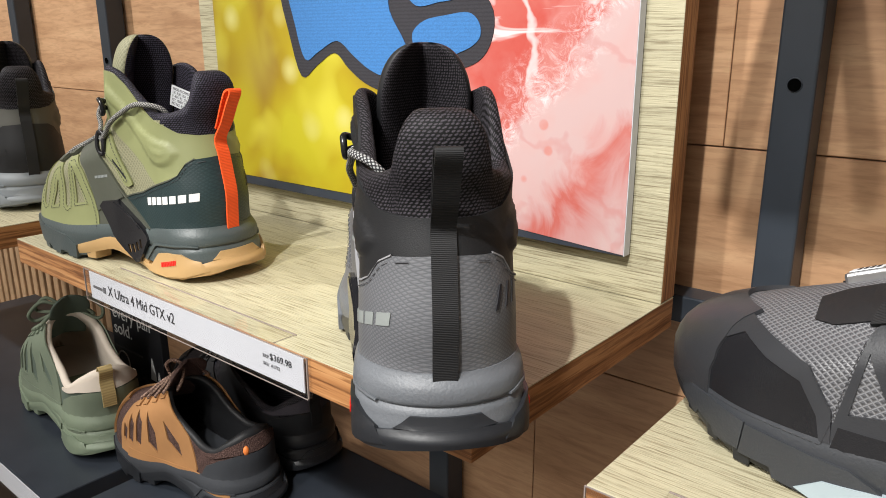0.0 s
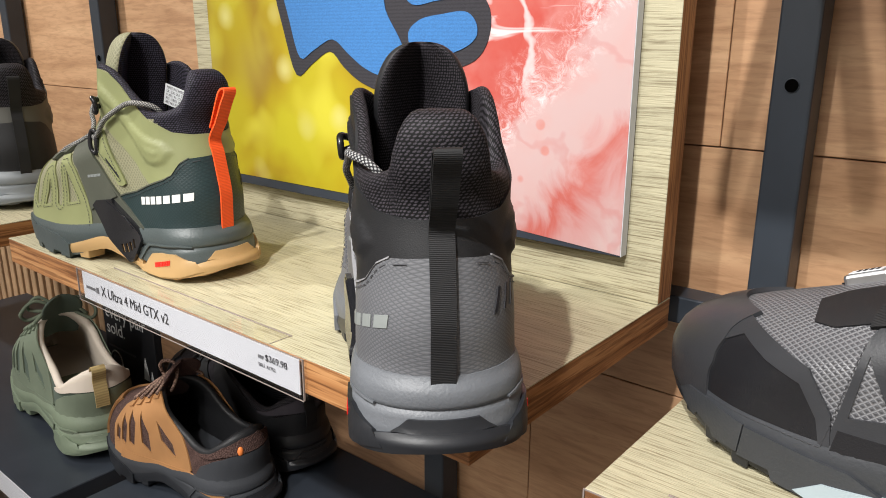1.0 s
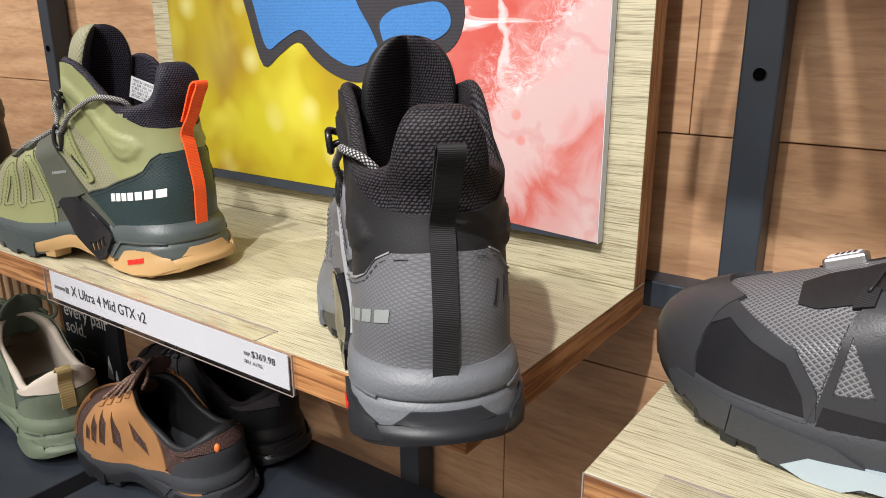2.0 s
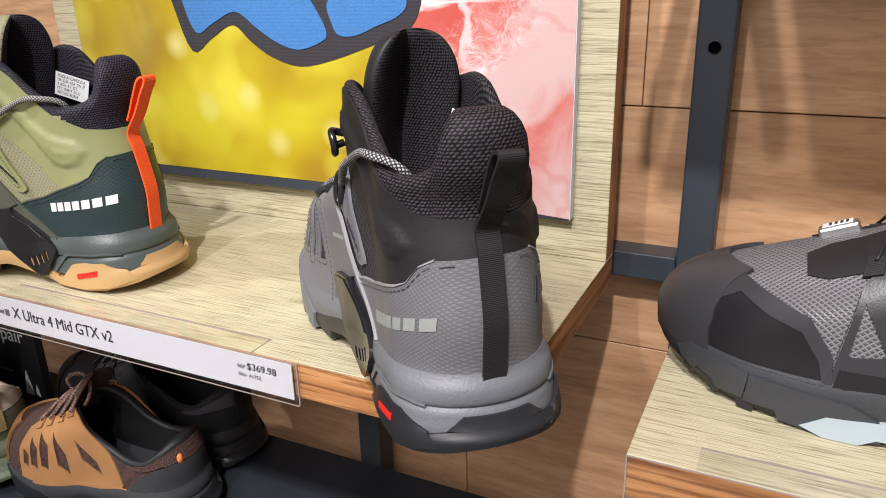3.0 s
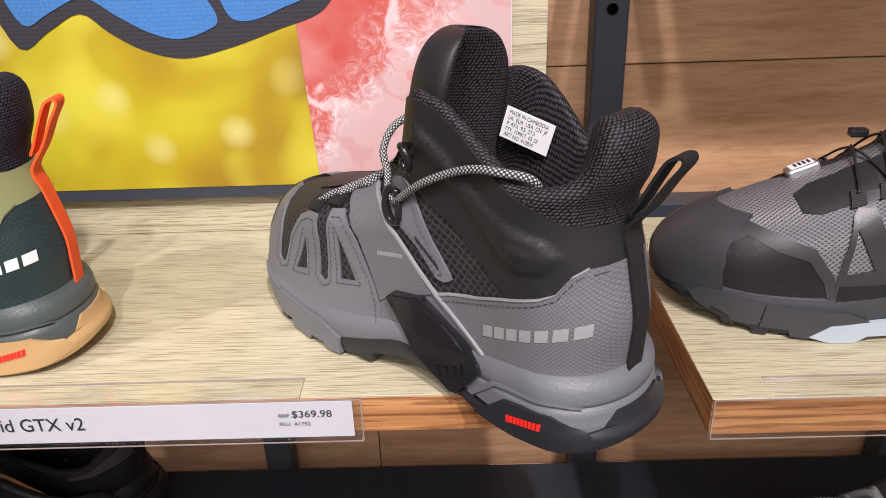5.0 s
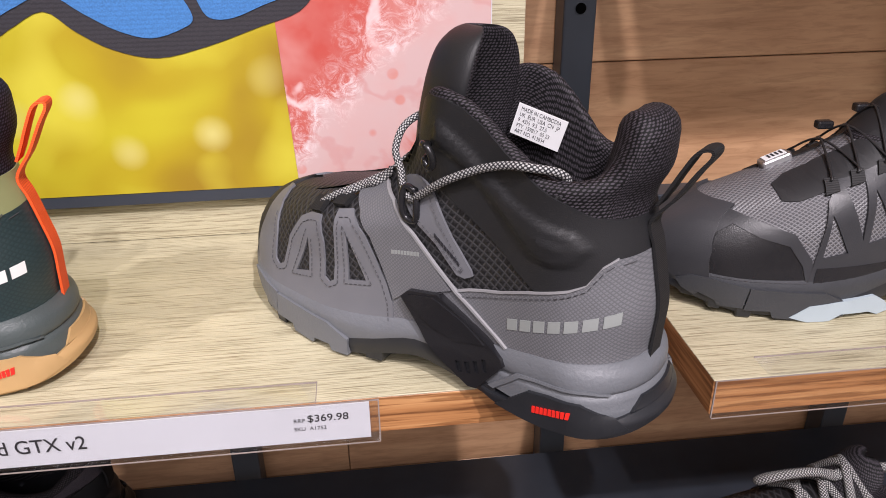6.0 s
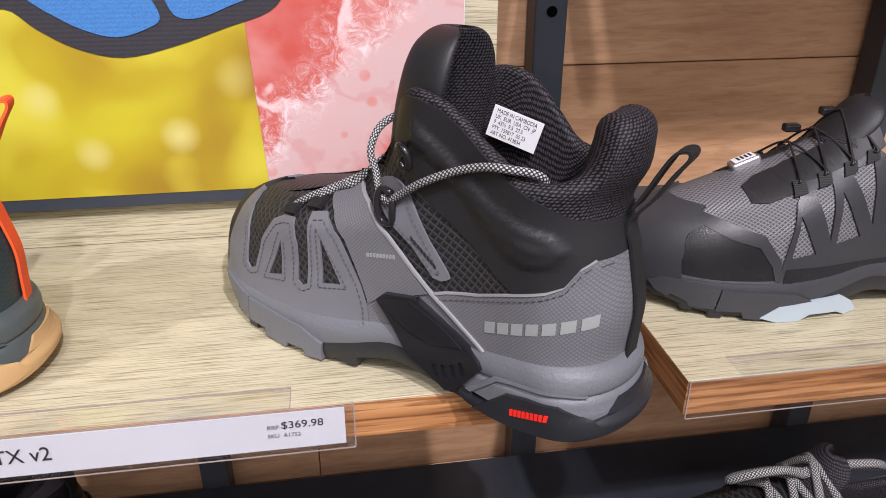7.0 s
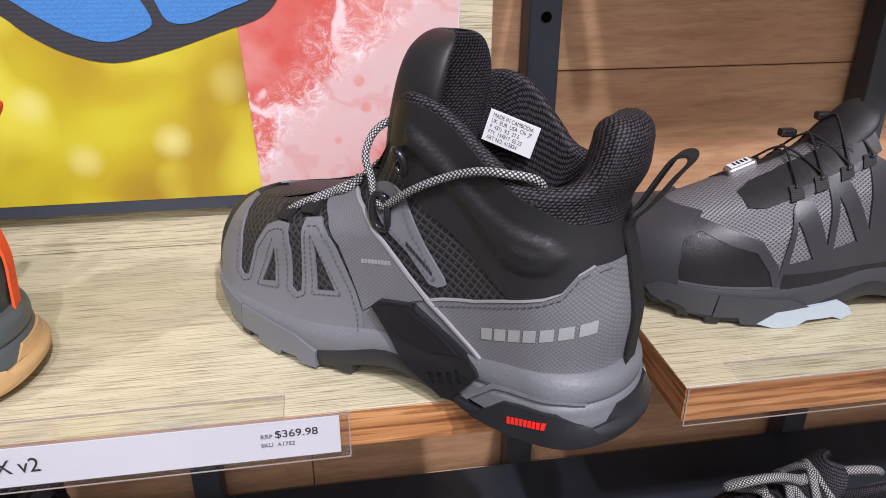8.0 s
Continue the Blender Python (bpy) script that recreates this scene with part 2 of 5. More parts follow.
def marbled_print(name):
    """Coral red over pale pink marbling, parted by a ragged diagonal of white foam, printed."""
    m, nt, b = nodes_of(name)
    tc = nt.nodes.new("ShaderNodeTexCoord")
    v = tc.outputs["Object"]
    sep = nt.nodes.new("ShaderNodeSeparateXYZ")
    nt.links.new(v, sep.inputs[0])

    def calc(op, a, c):
        k = nt.nodes.new("ShaderNodeMath")
        k.operation = op
        for sock, val in zip(k.inputs, (a, c)):
            if isinstance(val, bpy.types.NodeSocket):
                nt.links.new(val, sock)
            else:
                sock.default_value = val
        return k.outputs[0]
    wob = noise_tex(nt, v, 14.0, 5, 0.6, 1.2)
    s0 = calc("SUBTRACT", sep.outputs["Z"], sep.outputs["X"])
    s1 = calc("ADD", s0, calc("MULTIPLY", calc("SUBTRACT", wob, 0.5), 0.13))
    fac = calc("MULTIPLY", calc("SUBTRACT", s1, 0.02), 2.5)
    red, coral, pink, pale = (0.464, 0.069, 0.052), (0.482, 0.112, 0.09), (0.516, 0.267, 0.254), (0.533, 0.37, 0.361)
    tone = ramp(nt, fac, [(0.00, pale), (0.10, pink), (0.17, coral), (0.21, pink), (0.26, pale), (0.44, pale), (0.475, pink), (0.50, coral), (0.62, red), (0.80, coral), (1.0, red)])
    f = noise_tex(nt, v, 70.0, 7, 0.82, 1.6)
    band = ramp(nt, fac, [(0.42, (0, 0, 0)), (0.47, (1, 1, 1)), (0.55, (0.5, 0.5, 0.5)), (0.60, (0, 0, 0))])
    foam = ramp(nt, f, [(0.47, (0, 0, 0)), (0.64, (1, 1, 1))])
    tone = mixed(nt, mixed(nt, 1.0, band, foam, "MULTIPLY"), tone, (0.74, 0.671, 0.688))
    mp = nt.nodes.new("ShaderNodeMapping")
    mp.inputs["Rotation"].default_value = (0, radians(45), 0)
    mp.inputs["Scale"].default_value = (9.0, 9.0, 40.0)
    nt.links.new(v, mp.inputs["Vector"])
    streak = noise_tex(nt, mp.outputs["Vector"], 1.0, 4, 0.6, 1.0)
    tone = mixed(nt, mixed(nt, 1.0, ramp(nt, streak, [(0.62, (0, 0, 0)), (0.68, (0.9, 0.9, 0.9))]), ramp(nt, fac, [(0.5, (0, 0, 0)), (0.55, (1, 1, 1))]), "MULTIPLY"), tone, (0.74, 0.636, 0.636))
    vein = add(nt, "ShaderNodeTexWave", Scale=5.0, Distortion=9.0, Detail=4.0)
    vein.inputs["Detail Scale"].default_value = 2.2
    vein.bands_direction = "DIAGONAL"
    nt.links.new(v, vein.inputs["Vector"])
    flow = ramp(nt, fac, [(0.44, (0, 0, 0)), (0.52, (1, 1, 1))])
    tone = mixed(nt, mixed(nt, 1.0, flow, ramp(nt, vein.outputs["Fac"], [(0.92, (0, 0, 0)), (1.0, (0.75, 0.75, 0.75))]), "MULTIPLY"), tone, (0.722, 0.602, 0.602))
    tone = mixed(nt, ramp(nt, vein.outputs["Fac"], [(0.0, (0.30, 0.30, 0.30)), (0.06, (0, 0, 0))]), tone, (0.482, 0.138, 0.12))
    soft = noise_tex(nt, v, 22.0, 3, 0.5, 0.5)
    tone = mixed(nt, ramp(nt, soft, [(0.5, (0, 0, 0)), (0.75, (0.5, 0.5, 0.5))]), tone, (0.585, 0.31, 0.284))
    vo = add(nt, "ShaderNodeTexVoronoi", Scale=24.0, Randomness=1.0)
    nt.links.new(v, vo.inputs["Vector"])
    drops = ramp(nt, vo.outputs["Distance"], [(0.09, (0.75, 0.75, 0.75)), (0.13, (0, 0, 0))])
    tone = mixed(nt, mixed(nt, 1.0, drops, ramp(nt, fac, [(0.40, (1, 1, 1)), (0.46, (0, 0, 0))]), "MULTIPLY"), tone, (0.55, 0.206, 0.172))
    nt.links.new(tone, b.inputs["Base Color"])
    b.inputs["Roughness"].default_value = 0.5
    return m


def thread_print(name, colour, scale=900.0, contrast=0.14):
    """Embroidery: fine parallel stitches."""
    m, nt, b = nodes_of(name)
    v = coords(nt, (1, 1, 1), False)
    w = nt.nodes.new("ShaderNodeTexWave")
    w.wave_type = "RINGS"
    w.inputs["Scale"].default_value = 95.0
    w.inputs["Distortion"].default_value = 3.0
    w.inputs["Detail"].default_value = 3.0
    w.inputs["Detail Scale"].default_value = 5.0
    nt.links.new(v, w.inputs["Vector"])
    f = noise_tex(nt, v, scale, 2)
    tone = ramp(nt, w.outputs["Fac"], [(0.0, tuple(c * (1 - contrast) for c in colour)), (0.7, colour)])
    tone = mixed(nt, 0.6, tone, ramp(nt, f, [(0.35, (0.6, 0.6, 0.6)), (0.6, (1, 1, 1))]), "MULTIPLY")
    nt.links.new(tone, b.inputs["Base Color"])
    b.inputs["Roughness"].default_value = 0.75
    bumped(nt, b, f, 0.35, 0.0006)
    return m


OAK = wood_laminate("oak_laminate", (0.50, 0.46, 0.312), (0.19, 0.155, 0.088))
PLY_X = ply_edge("plywood_edge", "x")
PLY_Y = ply_edge("plywood_side_edge", "y")
PLY_Z = ply_edge("plywood_upright_edge", "z")
PLANK = plank_wood("maple_plank")
SEAM = plain("dark_gap", (0.05, 0.028, 0.016), 0.8)
STEEL = plain("black_steel", (0.030, 0.038, 0.050), 0.42, 0.0, 0.1, 700, 0.12)
HOLE_SHADE = plain("hole_shade_black", (0.002, 0.002, 0.002), 1.0, 0, 0.1, 400, 0.0, 0.0)
BLACK_SHELF = plain("black_laminate", (0.026, 0.031, 0.040), 0.34, 0.0, 0.15, 500, 0.06, 0.3)
PAPER = plain("white_card", (0.56, 0.57, 0.61), 0.55, 0, 0.02, 300, 0.03)
CLEAR = clear_plastic("clear_plastic")
LIT_EDGE = plain("lit_plastic_edge", (0.26, 0.22, 0.20), 0.2, 0, 0.1)
INK = plain("black_ink", (0.015, 0.015, 0.02), 0.6, 0, 0.05)
GREY_INK = plain("grey_ink", (0.10, 0.10, 0.11), 0.6, 0, 0.05)
PLASTER = plain("warm_white_plaster", (0.62, 0.60, 0.57), 0.9, 0, 0.06, 60, 0.2)
FLOOR = plain("grey_floor", (0.22, 0.20, 0.18), 0.5, 0, 0.15, 30, 0.1)
SLAT = plain("slat_wood", (0.46, 0.29, 0.16), 0.5, 0, 0.2, 90, 0.2)
WHITE_INK = plain("white_ink", (0.72, 0.72, 0.70), 0.6, 0, 0.03)
CARD_BLACK = plain("black_card", (0.014, 0.014, 0.016), 0.5, 0, 0.1)
BAR_NAVY = plain("navy_frame", (0.03, 0.037, 0.05), 0.5, 0, 0.08)
BOKEH, MARBLE = bokeh_print("yellow_bokeh_print"), marbled_print("coral_marbled_print")
STITCH_BLUE = thread_print("blue_embroidery", (0.042, 0.185, 0.47))
STITCH_DARK = thread_print("dark_embroidery", (0.028, 0.026, 0.034), 1400, 0.4)


# ---- builders ----
def mesh_of(name, verts, faces, materials, smooth=False, slots=None):
    me = bpy.data.meshes.new(name)
    me.from_pydata([tuple(v) for v in verts], [], faces)
    for m in materials if isinstance(materials, (list, tuple)) else [materials]:
        me.materials.append(m)
    if smooth:
        me.shade_smooth()
    if slots:
        me.polygons.foreach_set("material_index", slots)
    me.update()
    return me


def part(name, bm, material, parent=None, label="", smooth=False):
    """Links a bmesh (or a ready mesh) as one object under its thing or part."""
    if isinstance(bm, bpy.types.Mesh):
        me = bm
    else:
        me = bpy.data.meshes.new(name)
        bmesh.ops.recalc_face_normals(bm, faces=bm.faces[:])
        bm.to_mesh(me)
        bm.free()
        me.materials.append(material)
        if smooth:
            me.shade_smooth()
    ob = new(name, me)
    if parent:
        ob.parent = parent
    if label:
        ob["label"] = label
    return ob


def thing(name, m, label, category, group="", kind=""):
    ob = new(name)
    ob.empty_display_size = 0.05
    ob.matrix_world = m
    return tagged(ob, label, category, group, kind)


def box(x0, x1, y0, y1, z0, z1, bevel=0.0, seg=2):
    bm = bmesh.new()
    bmesh.ops.create_cube(bm, size=1.0)
    for v in bm.verts:
        v.co = Vector(((x0 + x1) / 2 + v.co.x * (x1 - x0), (y0 + y1) / 2 + v.co.y * (y1 - y0), (z0 + z1) / 2 + v.co.z * (z1 - z0)))
    if bevel:
        bmesh.ops.bevel(bm, geom=bm.edges[:], offset=bevel, segments=seg, affect="EDGES", profile=0.5)
    return bm


def smooth_path(pts, steps=8):
    """Catmull-Rom through the points."""
    pts = [Vector(p) for p in pts]
    ext = [pts[0] * 2 - pts[1]] + pts + [pts[-1] * 2 - pts[-2]]
    out = []
    for i in range(1, len(ext) - 2):
        a, b, c, d = ext[i - 1:i + 3]
        for k in range(steps):
            t = k / steps
            out.append(0.5 * (2 * b + (c - a) * t + (2 * a - 5 * b + 4 * c - d) * t * t + (3 * b - a - 3 * c + d) * t ** 3))
    out.append(pts[-1])
    return out


def tube(name, pts, r, material, seg=8, steps=8):
    path = smooth_path(pts, steps)
    verts, faces = [], []
    side = None
    for i, p in enumerate(path):
        d = (path[min(i + 1, len(path) - 1)] - path[max(i - 1, 0)]).normalized()
        if side is None:
            side = d.orthogonal().normalized()
        side = (side - d * side.dot(d)).normalized()
        up = d.cross(side)
        for k in range(seg):
            a = 2 * math.pi * k / seg
            verts.append(p + (side * math.cos(a) + up * math.sin(a)) * r)
    n = len(path)
    for i in range(n - 1):
        for k in range(seg):
            k2 = (k + 1) % seg
            faces.append((i * seg + k, i * seg + k2, (i + 1) * seg + k2, (i + 1) * seg + k))
    faces.append(tuple(range(seg))[::-1])
    faces.append(tuple((n - 1) * seg + k for k in range(seg)))
    me = mesh_of(name, verts, faces, material, True)
    run = [0.0]
    for a, b in zip(path, path[1:]):
        run.append(run[-1] + (b - a).length * 1000)
    lay, c = me.uv_layers.new(name="cord"), 0
    turn = round(2 * math.pi * r * 1000 / 1.77) * 1.77
    for f, poly in enumerate(faces):
        for v in poly:
            k = v % seg
            lay.data[c].uv = ((seg if k == 0 and f % seg == seg - 1 else k) * turn / seg, run[v // seg])
            c += 1
    return me


def ribbon(name, pts, across, width, thick, material, steps=6):
    path = smooth_path(pts, steps)
    across = Vector(across).normalized()
    verts, faces = [], []
    for i, p in enumerate(path):
        d = (path[min(i + 1, len(path) - 1)] - path[max(i - 1, 0)]).normalized()
        up = d.cross(across).normalized()
        for s, h in ((-1, -1), (1, -1), (1, 1), (-1, 1)):
            verts.append(p + across * (s * width / 2) + up * (h * thick / 2))
    n = len(path)
    for i in range(n - 1):
        for k in range(4):
            k2 = (k + 1) % 4
            faces.append((i * 4 + k, i * 4 + k2, (i + 1) * 4 + k2, (i + 1) * 4 + k))
    faces += [(3, 2, 1, 0), tuple((n - 1) * 4 + k for k in range(4))]
    return mesh_of(name, verts, faces, material, False)


def text_mesh(name, words, size, m, material, depth=0.0002, align="LEFT", squeeze=1.0):
    cu = bpy.data.curves.new(name, "FONT")
    cu.body, cu.size, cu.extrude, cu.align_x = words, size, depth, align
    tmp = bpy.data.objects.new(name, cu)
    scene.collection.objects.link(tmp)
    bpy.context.view_layer.update()
    me = bpy.data.meshes.new_from_object(tmp)
    bpy.data.objects.remove(tmp)
    bpy.data.curves.remove(cu)
    me.transform(m @ Matrix.Diagonal((squeeze, 1, 1, 1)))
    me.materials.clear()
    me.materials.append(material)
    return me


def flat_shape(name, loops, y, thick, material):
    """A flat plate in the wall's plane (x, z), with holes where more loops are given."""
    bm = bmesh.new()
    edges = []
    for loop in loops:
        vs = [bm.verts.new((x, y, z)) for x, z in loop]
        edges += [bm.edges.new((a, b)) for a, b in zip(vs, vs[1:] + vs[:1])]
    bmesh.ops.triangle_fill(bm, edges=edges, use_beauty=True)
    bmesh.ops.recalc_face_normals(bm, faces=bm.faces[:])
    ext = bmesh.ops.extrude_face_region(bm, geom=bm.faces[:])
    for v in [g for g in ext["geom"] if isinstance(g, bmesh.types.BMVert)]:
        v.co.y -= thick
    bmesh.ops.recalc_face_normals(bm, faces=bm.faces[:])
    me = bpy.data.meshes.new(name)
    bm.to_mesh(me)
    bm.free()
    me.materials.append(material)
    return me


def rounded(loop, steps=5):
    """The closed loop, with its corners drawn round."""
    pts = [Vector((x, z)) for x, z in loop]
    out = []
    n = len(pts)
    for i in range(n):
        a, b, c, d = (pts[(i + k) % n] for k in (-1, 0, 1, 2))
        for k in range(steps):
            t = k / steps
            p = 0.5 * (2 * b + (c - a) * t + (2 * a - 5 * b + 4 * c - d) * t * t + (3 * b - a - 3 * c + d) * t ** 3)
            out.append((p.x, p.y))
    return out


# ---- shop structure ----
WALL_Y, SHELF_T = 0.345, 0.0266
RAIL_X = (-1.355, -1.0, -0.645, -0.290, 0.064, 0.419, 0.774)

wall = tagged(part("wall_back", box(-2.6, 1.8, WALL_Y + 0.012, WALL_Y + 0.1, -1.3, 1.7), SEAM),
              "shop back wall clad in warm maple planks", "wall", kind="structure")
for nm, b in (("wall_left", box(-2.7, -2.6, -3.0, 0.44, -1.3, 1.7)), ("wall_right", box(1.8, 1.9, -3.0, 0.44, -1.3, 1.7)),
              ("wall_front", box(-2.7, 1.9, -3.1, -3.0, -1.3, 1.7))):
    tagged(part(nm, b, PLASTER), "plain warm white shop wall", "wall", kind="structure")
tagged(part("floor", box(-2.7, 1.9, -3.1, 0.45, -1.4, -1.3), FLOOR), "plain grey shop floor", "floor", kind="structure")
tagged(part("ceiling", box(-2.7, 1.9, -3.1, 0.45, 1.7, 1.8), PLASTER), "plain white shop ceiling", "ceiling", kind="structure")


def plywood_board(name, x0, x1, y0, y1, z0, z1, parent):
    """A laminated plywood board: a bare ply core whose edges show, faced with sheets of pale oak."""
    upright = (z1 - z0) > (y1 - y0)
    t = 0.0009
    bm = box(x0, x1, y0 + (t if upright else 0), y1, z0, z1 - (0 if upright else t), 0.0005, 1)
    me = bpy.data.meshes.new(name)
    bmesh.ops.recalc_face_normals(bm, faces=bm.faces[:])
    for f in bm.faces:
        f.material_index = (2 if upright else 1) if abs(f.normal.x) > 0.6 else 0
    bm.to_mesh(me)
    bm.free()
    for m in (PLY_X, PLY_Y, PLY_Z):
        me.materials.append(m)
    core = new(name, me)
    core.parent = parent
    if upright:
        part("front_laminate", box(x0, x1, y0, y0 + t, z0, z1, 0.0002, 1), OAK, core)
    else:
        part("top_laminate", box(x0, x1, y0, y1, z1 - t, z1, 0.0002, 1), OAK, core)
    return core


def shelf(name, x0, x1, z, label, backed=False):
    t = thing(name, Matrix.Translation((x1, 0, z)), label, "shelf", "wall shelves")
    w = x0 - x1
    plywood_board("shelf_board", w, 0, 0, 0.273, -SHELF_T, 0, t)
    if backed:
        plywood_board("back_board", w, 0, 0.248, 0.273, 0.0006, 0.62, t)
    return t


shelf("display_shelf", -0.622, 0.0, 0.0, "pale oak plywood shelf with upright back board on the wall", True)
shelf("display_shelf", 0.073, 0.69, -0.009, "pale oak plywood shelf beside the first, set slightly lower")
shelf("display_shelf", -1.315, -0.692, 0.0, "pale oak plywood shelf carrying a dark hiking boot")


upper = shelf("display_shelf", 0.073, 0.69, 0.40, "pale oak plywood shelf above the charcoal shoe")
for bx in (-0.6335, -0.262):
    part("shelf_bracket", box(bx - 0.006, bx + 0.006, 0.05, 0.3105, -0.058, -SHELF_T - 0.0002, 0.001, 1), STEEL, upper)


def price_rail(x0, x1, z, y=0.0, tall=1.0):
    """A clear plastic label holder that clips over the shelf's front edge."""
    t = thing("label_holder", Matrix.Translation((x0, y, z)) @ Matrix.Diagonal((1, 1, tall, 1)), "clear plastic price label holder clipped on the shelf edge", "label holder", "label holders")
    w = x1 - x0
    part("front_sheet", box(0, w, -0.0042, -0.0034, -0.0285, 0.0008), CLEAR, t)
    part("back_sheet", box(0, w, -0.0014, -0.0006, -0.0285, 0.0008), CLEAR, t)
    part("bottom_lip", box(0, w, -0.0046, -0.0006, -0.0300, -0.0288), CLEAR, t)
    # Pale bars below paint the light caught along the clear plastic's edges.
    part("bottom_edge", box(0, w, -0.0050, -0.0046, -0.0300, -0.0293), LIT_EDGE, t)
    for x in (0, w):
        part("end_edge", box(x - 0.0004, x + 0.0004, -0.0046, -0.0034, -0.0292, 0.0008), LIT_EDGE, t)
    part("top_edge", box(0, w, -0.0047, -0.0042, 0.0005, 0.0012), LIT_EDGE, t)
    f0, f1 = (0.03, w - 0.036) if w < 0.5 else (0.035, w)
    part("top_flange", box(f0, f1, -0.0042, 0.0165, 0.0010, 0.0018), CLEAR, t)
    part("lip_edge", box(f0, f1, 0.0165, 0.0171, 0.0010, 0.0020), LIT_EDGE, t)
    part("flange_end", box(f1 - 0.0005, f1, -0.0038, 0.0165, 0.0018, 0.0022), LIT_EDGE, t)
    for ob in t.children:
        ob.visible_shadow = False
    return t


price_rail(-0.458, -0.137, 0.0)
price_rail(0.0735, 0.69, -0.009, 0.0022, 0.94)

# the printed card in the label holder
card = thing("price_card", Matrix.Translation((-0.451, -0.0024, -0.0015)), "white printed price card in the clear holder", "price card")
part("card", box(0, 0.3085, -0.0004, 0.0004, -0.0258, 0), PAPER, card)
FACE = Matrix.Rotation(radians(90), 4, "X")


def wording(words, x, z, size, material=INK, squeeze=1.0):
    part("lettering", text_mesh("lettering", words, size, Matrix.Translation((x, -0.0007, z)) @ FACE, material, 0.0001, squeeze=squeeze), None, card)


wording("X Ultra 4 Mid GTX v2", 0.0345, -0.0164, 0.0135, INK, 0.90)
wording("$369.98", 0.2715, -0.0108, 0.0072, INK, 1.05)
wording("RRP", 0.2635, -0.0108, 0.0040, GREY_INK)
wording("SKU  A1752", 0.2635, -0.0168, 0.0038, GREY_INK)
part("printed_mark", box(0.006, 0.0235, -0.0007, -0.0004, -0.0148, -0.0122), GREY_INK, card)
part("printed_mark", box(0.025, 0.030, -0.0007, -0.0004, -0.0160, -0.0105), GREY_INK, card)

# ---- steel uprights and rails ----
def upright(x):
    t = thing("steel_upright", Matrix.Translation((x, 0.31, 0)), "black powder-coated square steel upright with punched holes", "upright", "steel uprights")
    part("post", box(-0.015, 0.015, 0, 0.030, -1.3, 1.3, 0.002, 2), STEEL, t)
    for k in range(-3, 4):
        z = 0.173 + 0.368 * k
        # Black disc on the solid post paints the shade inside a punched hole.
        bm = bmesh.new()
        bmesh.ops.create_cone(bm, cap_ends=True, segments=24, radius1=0.0048, radius2=0.0048, depth=0.002,
                              matrix=Matrix.Translation((0, -0.0004, z)) @ Matrix.Rotation(radians(90), 4, "X"))
        part("punched_hole", bm, HOLE_SHADE, t)
        ring = [(0.0052 * math.cos(a), -0.0003, z + 0.0052 * math.sin(a)) for a in [2 * math.pi * i / 20 for i in range(21)]]
        part("hole_rim", tube("hole_rim", ring, 0.0005, STEEL, 6, 1), None, t)
    return t


for x in RAIL_X:
    upright(x)
for a, b in zip(RAIL_X[:-1], RAIL_X[1:]):
    t = thing("cross_rail", Matrix.Translation(((a + b) / 2, 0.31, -0.0235)), "black steel cross rail joining two uprights", "rail", "cross rails")
    w = (b - a) / 2 - 0.0153
    part("bar", box(-w, w, 0.0, 0.030, -0.0125, 0.0125, 0.0015, 2), STEEL, t)

# ---- framed print on the back board ----
picture = thing("canvas_print", Matrix.Translation((-0.030, 0.248, 0.037)), "printed canvas with yellow blossom, coral marbling and a blue patch", "picture")
PW, PH = 0.545, 0.52
part("stretcher", box(-PW, 0, -0.0110, -0.0006, 0, PH, 0.0004, 1), BAR_NAVY, picture, "dark navy canvas edge")
part("print_side", box(0.0001, 0.0007, -0.0115, -0.0020, 0.0005, PH), PAPER, picture)
SEAM_LOW, SEAM_HIGH = -0.1615, -0.1650
part("yellow_print", flat_shape("yellow_print", [[(-PW, 0.0105), (SEAM_LOW, 0.0105), (SEAM_HIGH - 0.02, PH), (-PW, PH)]], -0.0112, 0.0004, BOKEH), None, picture)
part("coral_print", flat_shape("coral_print", [[(SEAM_LOW + 0.0001, 0.0105), (0, 0.0015), (0, PH), (SEAM_HIGH - 0.0199, PH)]], -0.0112, 0.0004, MARBLE), None, picture)


def patch(loop):
    return [(x + 0.030, z - 0.037) for x, z in loop]


outer = patch([(-0.448, 0.260), (-0.436, 0.214), (-0.418, 0.168), (-0.392, 0.180), (-0.364, 0.193), (-0.344, 0.178), (-0.320, 0.164), (-0.288, 0.1565),
               (-0.250, 0.164), (-0.210, 0.177), (-0.178, 0.188), (-0.164, 0.206), (-0.163, 0.230), (-0.180, 0.256), (-0.190, 0.30), (-0.26, 0.36), (-0.40, 0.35), (-0.44, 0.30)])
part("patch_border", flat_shape("patch_border", [rounded(outer, 4)], -0.0117, 0.0006, STITCH_DARK), None, picture, "dark embroidered outline")
main_fill = patch([(-0.434, 0.270), (-0.424, 0.222), (-0.410, 0.186), (-0.388, 0.194), (-0.359, 0.205), (-0.336, 0.191), (-0.314, 0.178), (-0.290, 0.1715), (-0.266, 0.178),
                   (-0.2575, 0.186), (-0.266, 0.205), (-0.284, 0.232), (-0.290, 0.262), (-0.33, 0.30), (-0.40, 0.31)])
part("patch_field", flat_shape("patch_field", [rounded(main_fill, 4)], -0.0125, 0.0005, STITCH_BLUE), None, picture, "blue embroidered field")
